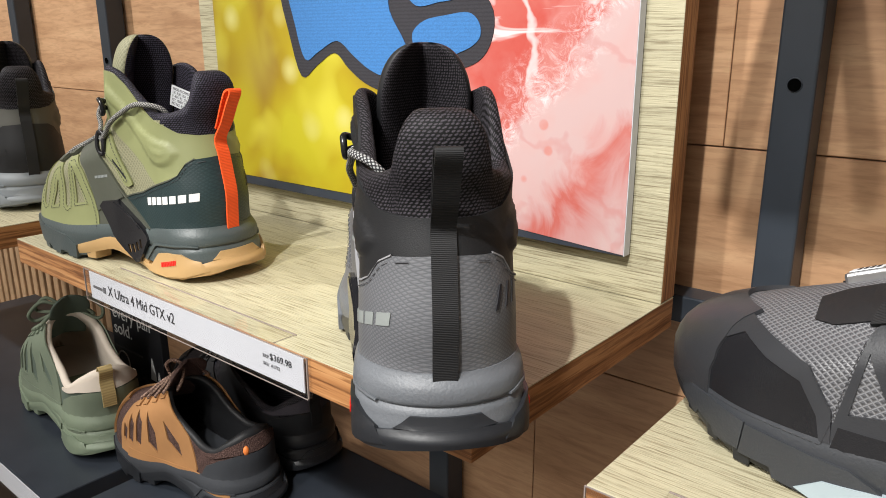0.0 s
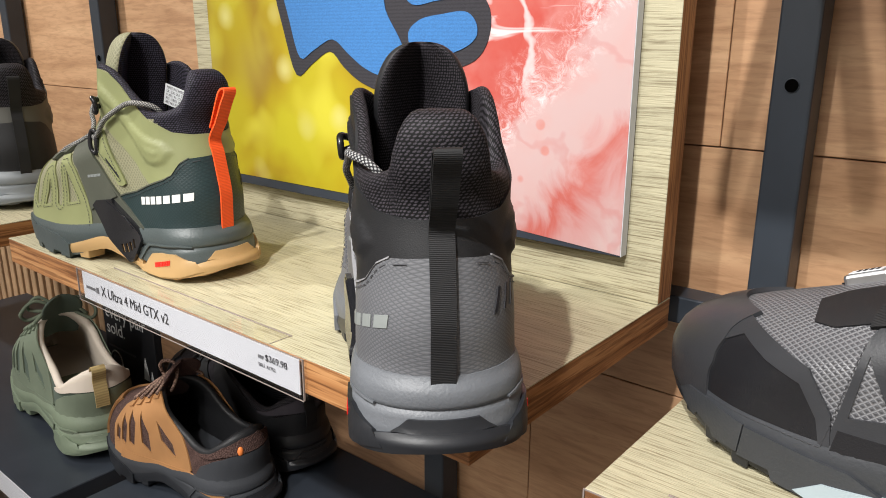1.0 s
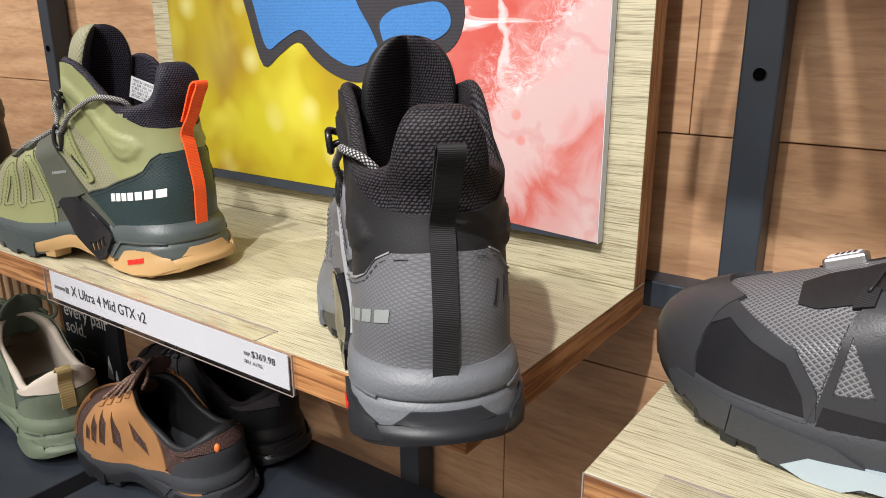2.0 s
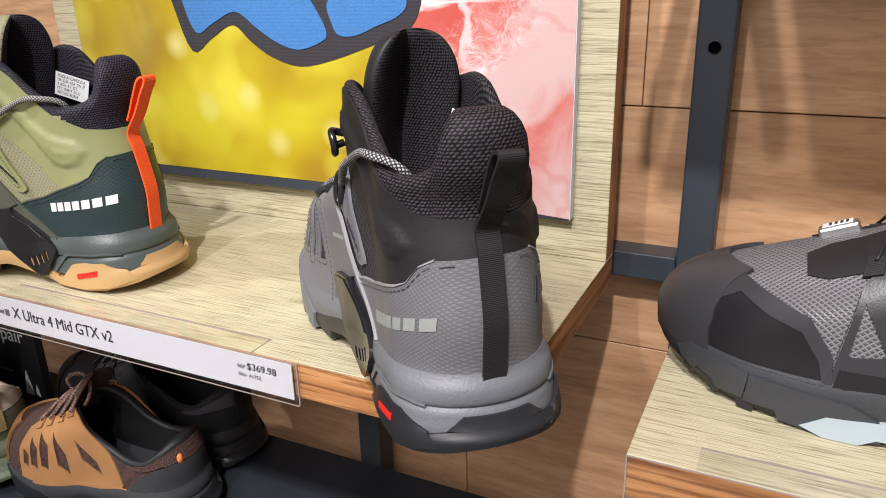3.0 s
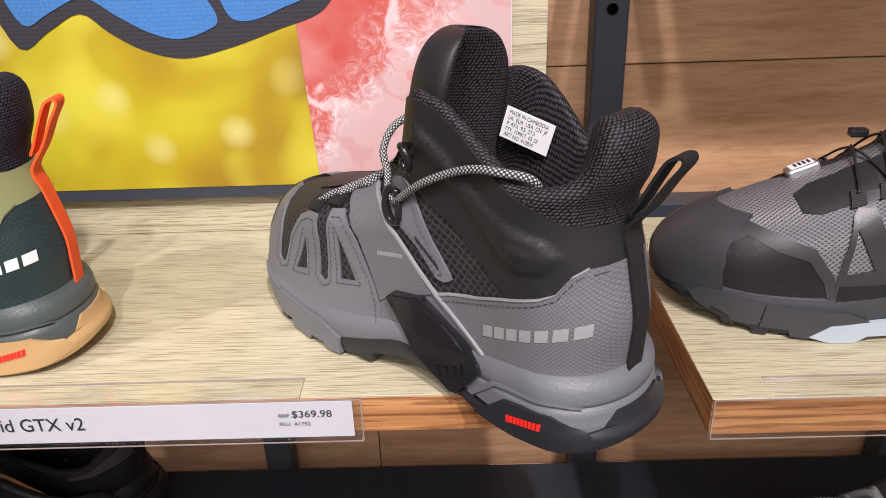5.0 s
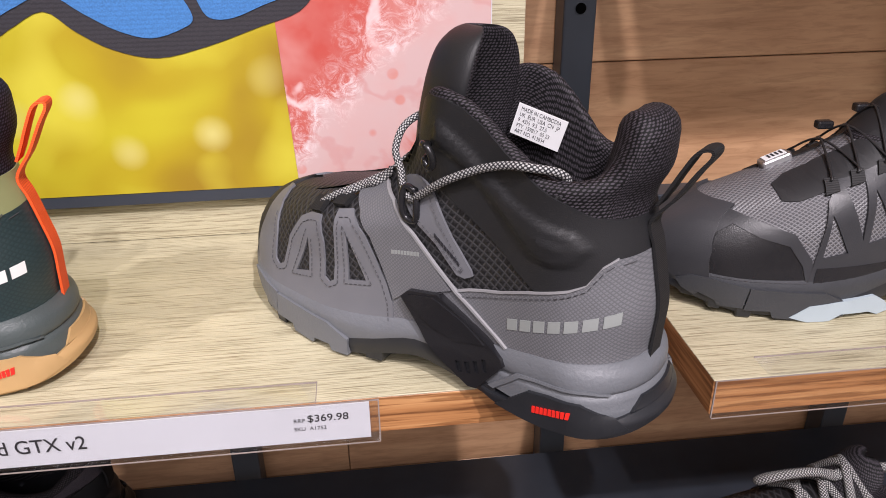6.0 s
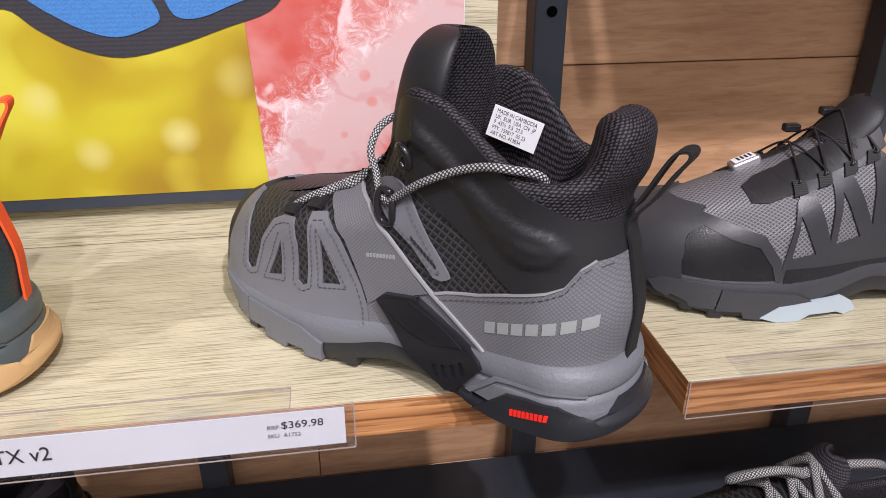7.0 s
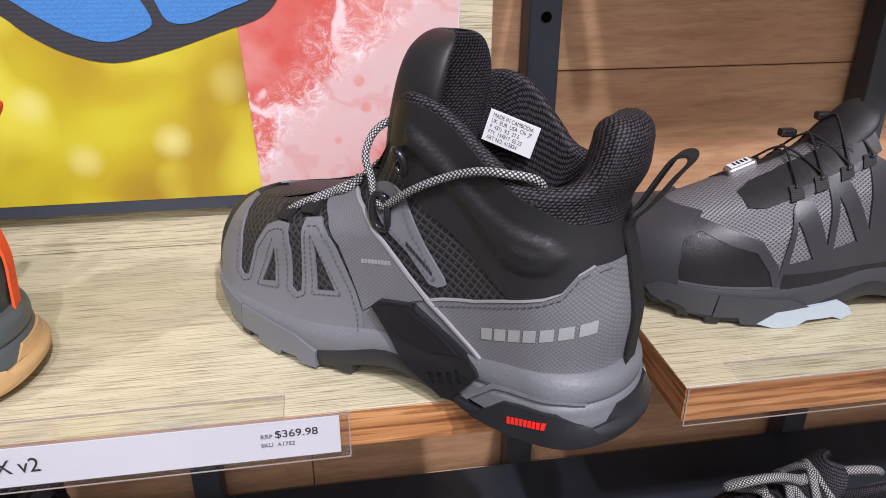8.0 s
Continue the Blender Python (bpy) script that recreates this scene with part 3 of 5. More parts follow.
pad = patch([(-0.245, 0.185), (-0.228, 0.1845), (-0.205, 0.193), (-0.186, 0.200), (-0.176, 0.209), (-0.178, 0.221), (-0.190, 0.229), (-0.215, 0.227), (-0.240, 0.223), (-0.255, 0.212), (-0.252, 0.196)])
part("patch_field", flat_shape("patch_field", [rounded(pad, 4)], -0.0125, 0.0005, STITCH_BLUE), None, picture)
pad2 = patch([(-0.262, 0.252), (-0.250, 0.236), (-0.225, 0.238), (-0.196, 0.244), (-0.195, 0.270), (-0.22, 0.30), (-0.25, 0.29)])
part("patch_field", flat_shape("patch_field", [rounded(pad2, 4)], -0.0125, 0.0005, STITCH_BLUE), None, picture)

# ---- lower shelf ----
LOW_Z = -0.290
for x0, x1 in ((-1.32, -0.575), (-0.545, 0.69)):
    t = thing("lower_shelf", Matrix.Translation((x1, 0, LOW_Z)), "glossy black laminate shelf below the oak one", "shelf", "lower shelves")
    part("shelf_board", box(x0 - x1, 0, -0.03, 0.262, -0.025, 0, 0.001, 1), BLACK_SHELF, t)
    part("front_edge_band", box(x0 - x1, 0, -0.0312, -0.0302, -0.0245, -0.0005), BLACK_SHELF, t)

# ---- wall planks ----
ROW_H, ROW_0 = 0.241, -0.124
JOINTS = {0: -0.62, 1: 0.003, -1: -0.176, 2: -0.3, -2: 0.1}
plank_meshes = {}
for row in range(-3, 6):
    z0 = ROW_0 + ROW_H * row
    lengths = [1.35, 1.55, 1.22]
    start = JOINTS.get(row, 0.2)
    cuts = [start]
    k = row
    while cuts[-1] < 1.75:
        k += 1
        cuts.append(cuts[-1] + lengths[k % 3])
    while cuts[0] > -2.55:
        k += 1
        cuts.insert(0, cuts[0] - lengths[k % 3])
    for a, b in zip(cuts[:-1], cuts[1:]):
        a, b = max(a, -2.6), min(b, 1.8)
        if b - a < 0.02:
            continue
        key = round(b - a, 3)
        if key not in plank_meshes:
            h = (b - a) / 2 - 0.0005
            bm = box(-h, h, -0.006, 0.006, 0.0006, ROW_H - 0.0006, 0.0006, 1)
            me = bpy.data.meshes.new("plank")
            bmesh.ops.recalc_face_normals(bm, faces=bm.faces[:])
            bm.to_mesh(me)
            bm.free()
            me.materials.append(PLANK)
            plank_meshes[key] = me
        p = new("plank", plank_meshes[key])
        p.location = ((a + b) / 2, WALL_Y + 0.006, z0)
        p.parent = wall


# ---- shoes: the last, and how pieces are laid on it (millimetres: u heel to toe, v to the wearer's left, w up) ----
MM = 0.001


def curve(xs, ys):
    """A smooth curve through the given values that never overshoots them."""
    h = [b - a for a, b in zip(xs, xs[1:])]
    d = [(b - a) / k for a, b, k in zip(ys, ys[1:], h)]
    m = [d[0]] + [0 if p * q <= 0 else 2 * p * q / (p + q) for p, q in zip(d, d[1:])] + [d[-1]]

    def at(x):
        x = min(max(x, xs[0]), xs[-1])
        i = 0
        while i < len(h) - 1 and x > xs[i + 1]:
            i += 1
        t = (x - xs[i]) / h[i]
        return (ys[i] * (1 + 2 * t) * (1 - t) ** 2 + m[i] * h[i] * t * (1 - t) ** 2
                + ys[i + 1] * t * t * (3 - 2 * t) + m[i + 1] * h[i] * t * t * (t - 1))
    return at


class Last:
    """The outer form of a shoe: at each height an outline with a round heel and a round nose."""

    def __init__(self, uf, ub, width, mid, keep, rb, rn, taper=0.0):
        self.taper = taper
        self.uf, self.ub, self.width, self.mid = curve(*uf), curve(*ub), curve(*width), curve(*mid)
        self.keep, self.rb, self.rn = curve(*keep), curve(*rb), curve(*rn)

    def half(self, u, w):
        a = min(1.0, max(0.0, (u - self.ub(w)) / self.rb(w)))
        b = min(1.0, max(0.0, (self.uf(w) - u) / self.rn(w)))
        lean = min(1.0, max(0.0, (u - 125) / 60)) * min(1.0, max(0.0, (w - 26) / 34))
        return self.width(u) * self.keep(w) * (1 - self.taper * lean) * math.sqrt(1 - (1 - a) ** 2) * math.sqrt(1 - (1 - b) ** 2)

    def at(self, u, w, side):
        return Vector((u, self.mid(u) + side * self.half(u, w), w))

    def u_of(self, q, w):
        a, b = self.ub(w), self.uf(w)
        return a + (b - a) * (1 - math.cos(math.pi * q)) / 2

    def q_of(self, u, w):
        a, b = self.ub(w), self.uf(w)
        return math.acos(max(-1.0, min(1.0, 1 - 2 * (u - a) / (b - a)))) / math.pi

    def ring(self, q, w, side):
        return self.at(self.u_of(q, w), w, side)

    def outward(self, q, w, side):
        """The level normal of the outline."""
        p, n = self.ring(max(q - 0.012, 0.0), w, side), self.ring(min(q + 0.012, 1.0), w, side)
        if q < 0.012:
            p = self.ring(0.012, w, -side)
        if q > 0.988:
            n = self.ring(0.988, w, -side)
        t = n - p
        out = Vector((-t.y, t.x, 0)) * side
        return out.normalized() if out.length > 1e-6 else Vector((-1 if q < 0.5 else 1, 0, 0))


def columns(n):
    """Round the shoe: left side from heel to toe, then back on the right."""
    return [(i / n, 1) for i in range(n + 1)] + [(i / n, -1) for i in range(n - 1, 0, -1)]


def upper_mesh(last, base, top, thick, materials, n=56, rows=22, floor=34.0, pad=None, line=None):
    """The shell: outside, rolled rim and lining, in one piece; top and thick are functions of u and side."""
    cols = columns(n)
    verts, heads = [], []
    for q, side in cols:
        w = 200.0
        while w > 60 and w > top(last.u_of(q, w), side):
            w -= 0.25
        heads.append(w)
    inner_rows, rim = 10, 9
    per = rows + rim + inner_rows
    for (q, side), head in zip(cols, heads):
        th = thick(last.u_of(q, head), side)
        r = th / 2
        for j in range(rows):
            w = base + (head - r - base) * j / (rows - 1)
            verts.append(last.ring(q, w, side) + (last.outward(q, w, side) * pad(last.u_of(q, w), w) if pad else Vector()))
        crown = last.ring(q, head - r, side)
        out = last.outward(q, head - r, side)
        if pad:
            crown = crown + out * pad(last.u_of(q, head - r), head - r)
        for j in range(1, rim + 1):
            a = math.pi * j / rim
            verts.append(crown - out * r * (1 - math.cos(a)) + Vector((0, 0, r * math.sin(a))))
        for j in range(1, inner_rows + 1):
            w = (head - r) + (floor - head + r) * j / inner_rows
            p = last.ring(q, max(w, base), side) - last.outward(q, max(w, base), side) * th
            lim = last.uf(max(w, base)) - th - 4
            verts.append(Vector((min(p.x, lim), p.y, w)))
    faces, slots = [], []
    m = len(cols)
    for i in range(m):
        i2 = (i + 1) % m
        for j in range(per - 1):
            faces.append((i * per + j, i2 * per + j, i2 * per + j + 1, i * per + j + 1))
            lined = line and j < rows - 1 and verts[i * per + j].z > line(verts[i * per + j].x)
            slots.append(1 if lined or j >= rows - 1 else 0)
    for k in range(1, n):
        a, b = k, m - k
        a2 = k + 1
        b2 = m - k - 1 if k + 1 < n else n
        quad = (a * per + per - 1, a2 * per + per - 1, b2 * per + per - 1, b * per + per - 1)
        faces.append(quad if len(set(quad)) == 4 else quad[:3])
        slots.append(1)
    me = mesh_of("upper", [v * MM for v in verts], faces, materials, True, slots)
    run = [0.0]
    for i in range(1, m + 1):
        run.append(run[-1] + (verts[(i % m) * per + rows - 4] - verts[(i - 1) * per + rows - 4]).length)
    rise = []
    for i in range(m):
        rise.append([verts[i * per + rows - 1].z])
        for j in range(rows - 2, -1, -1):
            rise[i].insert(0, rise[i][0] - (verts[i * per + j + 1] - verts[i * per + j]).length)
        for j in range(rows, per):
            rise[i].append(rise[i][-1] + (verts[i * per + j] - verts[i * per + j - 1]).length)
    lay = me.uv_layers.new(name="cloth")
    k = 0
    for f, poly in enumerate(faces):
        for v in poly:
            i, j = v // per, v % per
            along = run[m] if (i == 0 and f // (per - 1) == m - 1) else run[i]
            lay.data[k].uv = (along, rise[i][j])
            k += 1
    return me


def sole_mesh(name, last, low, high, swell, material, n=60, rows=8, ref=20.0, grow=0.0, u0=-1e9, u1=1e9):
    """A sole layer from low(u) to high(u), whose wall follows the outline, swollen by swell(t) at height t of the layer."""
    cols = [(q, s) for q, s in columns(n) if u0 <= last.u_of(q, ref) <= u1]
    seq = [(q, s) for q, s in cols if s == 1]
    verts, faces = [], []
    for q, _ in seq:
        u = last.u_of(q, ref)
        a, b = low(u), high(u)
        for side in (1, -1):
            for j in range(rows + 1):
                w = a + (b - a) * j / rows
                p = last.ring(q, ref, side)
                if w > ref:
                    p = last.ring(q, min(w, 46), side)
                p = p + last.outward(q, ref, side) * (swell(j / rows, u) + (grow(u) if callable(grow) else grow))
                verts.append(Vector((p.x, p.y, w)))
    per = rows + 1

    def ix(i, side, j):
        return i * 2 * per + (0 if side == 1 else per) + j
    k = len(seq)
    for i in range(k - 1):
        for j in range(rows):
            faces.append((ix(i, 1, j), ix(i, 1, j + 1), ix(i + 1, 1, j + 1), ix(i + 1, 1, j)))
            faces.append((ix(i, -1, j), ix(i + 1, -1, j), ix(i + 1, -1, j + 1), ix(i, -1, j + 1)))
        faces.append((ix(i, 1, 0), ix(i + 1, 1, 0), ix(i + 1, -1, 0), ix(i, -1, 0)))
        faces.append((ix(i, 1, rows), ix(i, -1, rows), ix(i + 1, -1, rows), ix(i + 1, 1, rows)))
    for i in (0, k - 1):
        for j in range(rows):
            faces.append((ix(i, 1, j), ix(i, -1, j), ix(i, -1, j + 1), ix(i, 1, j + 1)))
    me = mesh_of(name, [v * MM for v in verts], faces, material, True)
    bm = bmesh.new()
    bm.from_mesh(me)
    bmesh.ops.remove_doubles(bm, verts=bm.verts[:], dist=1e-6)
    bmesh.ops.recalc_face_normals(bm, faces=bm.faces[:])
    for e in bm.edges:
        if len(e.link_faces) == 2 and e.calc_face_angle(0) > 0.7:
            e.smooth = False
    bm.to_mesh(me)
    bm.free()
    return me


def overlay(name, last, loops, off, thick, material, mode="side", side=1, step=6.0, extra=None, soft=False):
    """A sheet laid on the last: loops of (u, w) or, round heel or toe, (u, w, side); later loops are holes."""
    def flat(p):
        if mode == "side":
            return (p[0], p[1])
        q = last.q_of(p[0], p[1])
        s = p[2] if len(p) > 2 else 1
        return (150.0 * s * (q if mode == "heel" else 1 - q), p[1])

    def lift(x, w):
        if mode == "side":
            return last.at(x, w, side)
        s = 1 if x >= 0 else -1
        q = abs(x) / 150.0
        return last.ring(q if mode == "heel" else 1 - q, w, s)
    bm = bmesh.new()
    edges = []
    for loop in loops:
        pts = []
        for a, b in zip(loop, list(loop[1:]) + [loop[0]]):
            fa, fb = flat(a), flat(b)
            d = math.hypot(fb[0] - fa[0], fb[1] - fa[1])
            k = max(1, int(d / 4))
            for i in range(k):
                t = i / k
                pts.append((fa[0] + (fb[0] - fa[0]) * t, fa[1] + (fb[1] - fa[1]) * t))
        vs = [bm.verts.new((x, 0, w)) for x, w in pts]
        edges += [bm.edges.new((a, b)) for a, b in zip(vs, vs[1:] + vs[:1])]
    bmesh.ops.triangle_fill(bm, edges=edges, use_beauty=True)
    xs, ws = [v.co.x for v in bm.verts], [v.co.z for v in bm.verts]
    for axis, lo, hi in ((0, min(xs), max(xs)), (2, min(ws), max(ws))):
        k = int((hi - lo) / step)
        for i in range(1, k + 1):
            at = lo + (hi - lo) * i / (k + 1)
            co, no = [0, 0, 0], [0, 0, 0]
            co[axis], no[axis] = at, 1
            bmesh.ops.bisect_plane(bm, geom=bm.verts[:] + bm.edges[:] + bm.faces[:], plane_co=co, plane_no=no, dist=1e-4)
    ends = [e for e in bm.edges if len(e.link_faces) == 1]
    border = {v for e in ends for v in e.verts}
    tops, lows = {}, {}
    for v in bm.verts:
        x, w = v.co.x, v.co.z
        p = lift(x, w)
        e = 0.6
        n = (lift(x + e, w) - lift(x - e, w)).cross(lift(x, w + e) - lift(x, w - e))
        heart = Vector((min(max(p.x, 60), 210), last.mid(p.x), min(w, 45) - 12))
        if n.length < 1e-9:
            n = p - heart
        n.normalize()
        if n.dot(p - heart) < 0:
            n = -n
        o = off + (extra(p) if extra else 0.0)
        tops[v] = (p + n * (o - (0.35 * thick if (soft and v in border) else 0))) * MM
        lows[v] = (p + n * (o - thick)) * MM
    verts = list(tops)
    idx = {v: i for i, v in enumerate(verts)}
    k = len(verts)
    co = [tops[v] for v in verts]
    low_ix = {}
    for v in verts:
        if v in border:
            low_ix[v] = len(co)
            co.append(lows[v])
    faces = [tuple(idx[v] for v in f.verts) for f in bm.faces]
    for e in ends:
        a, b = e.verts
        faces.append((idx[a], idx[b], low_ix[b], low_ix[a]))
    me = mesh_of(name, co, faces, material, True)
    bm.free()
    b2 = bmesh.new()
    b2.from_mesh(me)
    bmesh.ops.recalc_face_normals(b2, faces=b2.faces[:])
    outer = sum(f.normal.dot(f.calc_center_median() - Vector((0.12, 0, 0.04))) for f in b2.faces)
    if outer < 0:
        bmesh.ops.reverse_faces(b2, faces=b2.faces[:])
    for e in b2.edges:
        if len(e.link_faces) == 2 and e.calc_face_angle(0) > 0.8:
            e.smooth = False
    b2.to_mesh(me)
    b2.free()
    return me


def stitches(last, path, side, off, material, pitch=3.2, long=2.0, r=0.27):
    """A row of small stitches along (u, w) points on one side, joined into one mesh."""
    verts, faces = [], []
    for a, b in zip(path, path[1:]):
        d = math.hypot(b[0] - a[0], b[1] - a[1])
        k = max(1, int(d / pitch))
        for i in range(k):
            t0, t1 = (i + 0.2) / k, (i + 0.2 + long / pitch) / k
            p = last.at(a[0] + (b[0] - a[0]) * t0, a[1] + (b[1] - a[1]) * t0, side)
            q = last.at(a[0] + (b[0] - a[0]) * t1, a[1] + (b[1] - a[1]) * t1, side)
            out = Vector((0, side, 0.15)).normalized()
            if p.x < 30:
                out = Vector((-0.7, 0.7 * side, 0.1)).normalized()
            d3 = (q - p).normalized()
            up = d3.cross(out).normalized()
            c0 = len(verts)
            for e in (p, q):
                for s, h in ((-1, 0), (0, 1), (1, 0)):
                    verts.append((e + out * (off + h * r * 1.2) + up * (s * r)) * MM)
            faces += [(c0, c0 + 1, c0 + 4, c0 + 3), (c0 + 1, c0 + 2, c0 + 5, c0 + 4), (c0, c0 + 2, c0 + 1), (c0 + 3, c0 + 4, c0 + 5)]
    return mesh_of("stitching", verts, faces, material)


def lug(last, u0, u1, side, w0, w1, deep, material, off=1.5, lean=1.5):
    """One tread block at the sole's edge."""
    def p(u, w, inn, o):
        v = last.mid(u) + side * (last.half(u, 20) + o - inn)
        return Vector((u, v, w)) * MM
    vs = [p(u0 + lean, w0, 0, off - 1.0), p(u1 - lean, w0, 0, off - 1.0), p(u1 - lean, w0, deep, off), p(u0 + lean, w0, deep, off),
          p(u0, w1, 0, off), p(u1, w1, 0, off), p(u1, w1, deep, off), p(u0, w1, deep, off)]
    fs = [(0, 1, 2, 3), (7, 6, 5, 4), (0, 4, 5, 1), (1, 5, 6, 2), (2, 6, 7, 3), (3, 7, 4, 0)]
    me = mesh_of("lug", vs, fs, material)
    bm = bmesh.new()
    bm.from_mesh(me)
    bmesh.ops.bevel(bm, geom=bm.edges[:], offset=0.0006, segments=1, affect="EDGES")
    bmesh.ops.recalc_face_normals(bm, faces=bm.faces[:])
    bm.to_mesh(me)
    bm.free()
    return me


def tongue_mesh(front, half_w, low, top, thick, bend, centre, material, n=28, rows=26):
    """A padded tongue: a plump plate that wraps round the instep, with round edges and a round top."""
    verts, faces, slots, grid = [], [], [], {}
    for face in (1, -1):
        for j in range(rows + 1):
            t = math.sin(0.5 * math.pi * j / rows) ** 0.8
            w = low + (top - low) * t
            k = 1.0 if t < 0.66 else math.sqrt(max(0.0, 1 - ((t - 0.66) / 0.34) ** 2))
            hw = half_w(w) * (0.14 + 0.86 * k)
            deep = bend * (0.35 + 0.65 * k)
            for i in range(n + 1):
                s = math.sin(0.5 * math.pi * (-1 + 2 * i / n))
                edge = math.sqrt(max(0.0, 1 - abs(s) ** 4)) * math.sqrt(max(0.0, 1 - t ** 18))
                out = Vector((hw, 2 * deep * s, 0)).normalized()
                p = Vector((front(w) - 0.5 * thick - deep * s * s, centre + s * hw, w))
                p += out * (face * 0.5 * thick * edge)
                if face < 0:
                    p.x += 2.0 * math.exp(-(s / 0.34) ** 2) * edge
                grid[face, j, i] = len(verts)
                verts.append(p * MM)
    for face in (1, -1):
        for j in range(rows):
            for i in range(n):
                q = (grid[face, j, i], grid[face, j, i + 1], grid[face, j + 1, i + 1], grid[face, j + 1, i])
                faces.append(q if face > 0 else q[::-1])
                slots.append(1 if face > 0 else 0)
    for j in range(rows):
        for i in (0, n):
            faces.append((grid[1, j, i], grid[1, j + 1, i], grid[-1, j + 1, i], grid[-1, j, i]))
    for i in range(n):
        faces.append((grid[1, rows, i], grid[1, rows, i + 1], grid[-1, rows, i + 1], grid[-1, rows, i]))
    slots += [0] * (len(faces) - len(slots))
    me = mesh_of("tongue", verts, faces, material, True, slots)
    lay, c = me.uv_layers.new(name="cloth"), 0
    per = (rows + 1) * (n + 1)
    for poly in faces:
        for v in poly:
            i, face = v % (n + 1), v // per
            s = -1 + 2 * i / n
            lay.data[c].uv = (60.0 * s + 200 * face, verts[v].z / MM)
            c += 1
    bm = bmesh.new()
    bm.from_mesh(me)
    bmesh.ops.remove_doubles(bm, verts=bm.verts[:], dist=1e-6)
    bmesh.ops.recalc_face_normals(bm, faces=bm.faces[:])
    bm.to_mesh(me)
    bm.free()
    return me


def at(last, u, w, side, off=0.0):
    """A point on the last, off millimetres outside it, in metres."""
    p = last.at(u, w, side)
    e = 0.8
    n = (last.at(u + e, w, side) - last.at(u - e, w, side)).cross(last.at(u, w + e, side) - last.at(u, w - e, side))
    n.normalize()
    if n.y * side < 0:
        n = -n
    return (p + n * off) * MM


MID = Last(uf=([0, 20, 40, 50, 60, 70, 80, 88, 95, 103, 112, 125, 145, 165, 180, 205],
               [306, 319, 323, 322, 317, 308, 291, 269, 241, 211, 187, 169, 158, 152, 148, 140]),
           ub=([0, 15, 20, 40, 46, 70, 100, 130, 150, 176, 205], [6, 5, 8, 12, 15, 13, 18, 24, 19, 15, 16]),
           width=([0, 20, 60, 100, 140, 190, 215, 250, 300], [42, 43, 43, 40, 43, 52, 54, 53, 48]),
           mid=([0, 80, 130, 190, 230, 320], [0, 0, 3, 4, 2, -5]),
           keep=([0, 25, 40, 60, 100, 140, 175, 205], [1.0, 1.0, 0.97, 0.96, 0.93, 0.94, 0.97, 0.97]),
           rb=([0, 30, 60, 100, 205], [31, 34, 41, 45, 45]), rn=([0, 40, 60, 80, 100, 125, 150, 205], [62, 62, 74, 88, 85, 60, 38, 32]), taper=0.10)


def mid_top(u, side):
    return MID_TOP_L(u) if side > 0 else MID_TOP_R(u)


FRONT_U, FRONT_W = [142, 147, 152, 160, 175, 190, 215], [171, 158, 140, 129, 121, 119, 119]
MID_TOP_L = curve([10, 17, 19, 21, 23.5, 27, 32, 45, 56, 70, 85, 98, 110, 125, 136] + FRONT_U, [176, 176, 175, 171, 163, 153, 146.5, 142.5, 142, 147.5, 157, 168, 176, 179.5, 177] + FRONT_W)
MID_TOP_R = curve([10, 17, 19, 21, 23.5, 27, 32, 45, 55, 66, 80, 90, 103, 115, 127, 138] + FRONT_U, [176, 176, 175, 171, 163, 153, 146.5, 142.5, 142, 144, 157, 168, 178, 180.5, 178.5, 174] + FRONT_W)


# ---- shoe materials ----
M_BLACK_MESH = knit("black_air_mesh", (0.0012, 0.0011, 0.0014), (0.066, 0.058, 0.070))
M_RIPSTOP = gridded("black_ripstop", (0.006, 0.006, 0.007), (0.034, 0.034, 0.037), 0.0040, 0.55, 0.16, 0.7, 30)
M_BLACK_SYN = plain("black_synthetic", (0.0120, 0.0123, 0.0138), 0.54, 0, 0.1, 1400, 0.25, 0.40)
M_GREY_SYN = gridded("grey_embossed", (0.150, 0.153, 0.165), (0.105, 0.108, 0.117), 0.0017, 0.48, 0.22, 0.3, 45)
M_GREY_FLAT = plain("grey_synthetic", (0.132, 0.136, 0.150), 0.48, 0, 0.06, 900, 0.15)
M_GREY_EVA = plain("grey_foam", (0.125, 0.134, 0.148), 0.5, 0, 0.08, 520, 0.5)
M_DARK_EVA = plain("dark_grey_foam", (0.036, 0.039, 0.045), 0.48, 0, 0.1, 520, 0.5)
M_RUBBER = plain("black_rubber", (0.015, 0.0165, 0.020), 0.42, 0, 0.12, 600, 0.12)
M_PLASTIC = plain("black_moulded_plastic", (0.012, 0.012, 0.014), 0.18, 0, 0.08, 500, 0.05)
M_CAP = plain("matt_black_rubber", (0.016, 0.016, 0.018), 0.62, 0, 0.1, 900, 0.25, 0.35)
M_WEB_BLACK = webbing("black_webbing", (0.0055, 0.0055, 0.0065), 0.0009)
M_WEB_ORANGE = webbing("orange_webbing", (0.92, 0.10, 0.010), 0.0012)
M_WEB_TAN = webbing("tan_webbing", (0.42, 0.31, 0.13), 0.0028)
M_LACE = braid("black_white_lace", (0.012, 0.012, 0.014), (0.42, 0.42, 0.42))
M_LACE_GREY = braid("grey_lace", (0.05, 0.05, 0.05), (0.40, 0.39, 0.36))
M_LACE_BROWN = rope("brown_lace", (0.10, 0.055, 0.04), (0.30, 0.19, 0.14), 0.0024)
M_LACE_SPECK = braid("speckled_lace", (0.012, 0.012, 0.013), (0.46, 0.46, 0.45))
M_CORD = plain("thin_black_cord", (0.012, 0.012, 0.013), 0.5)
M_METAL = plain("black_metal", (0.03, 0.03, 0.032), 0.2, 0.7, 0.1)
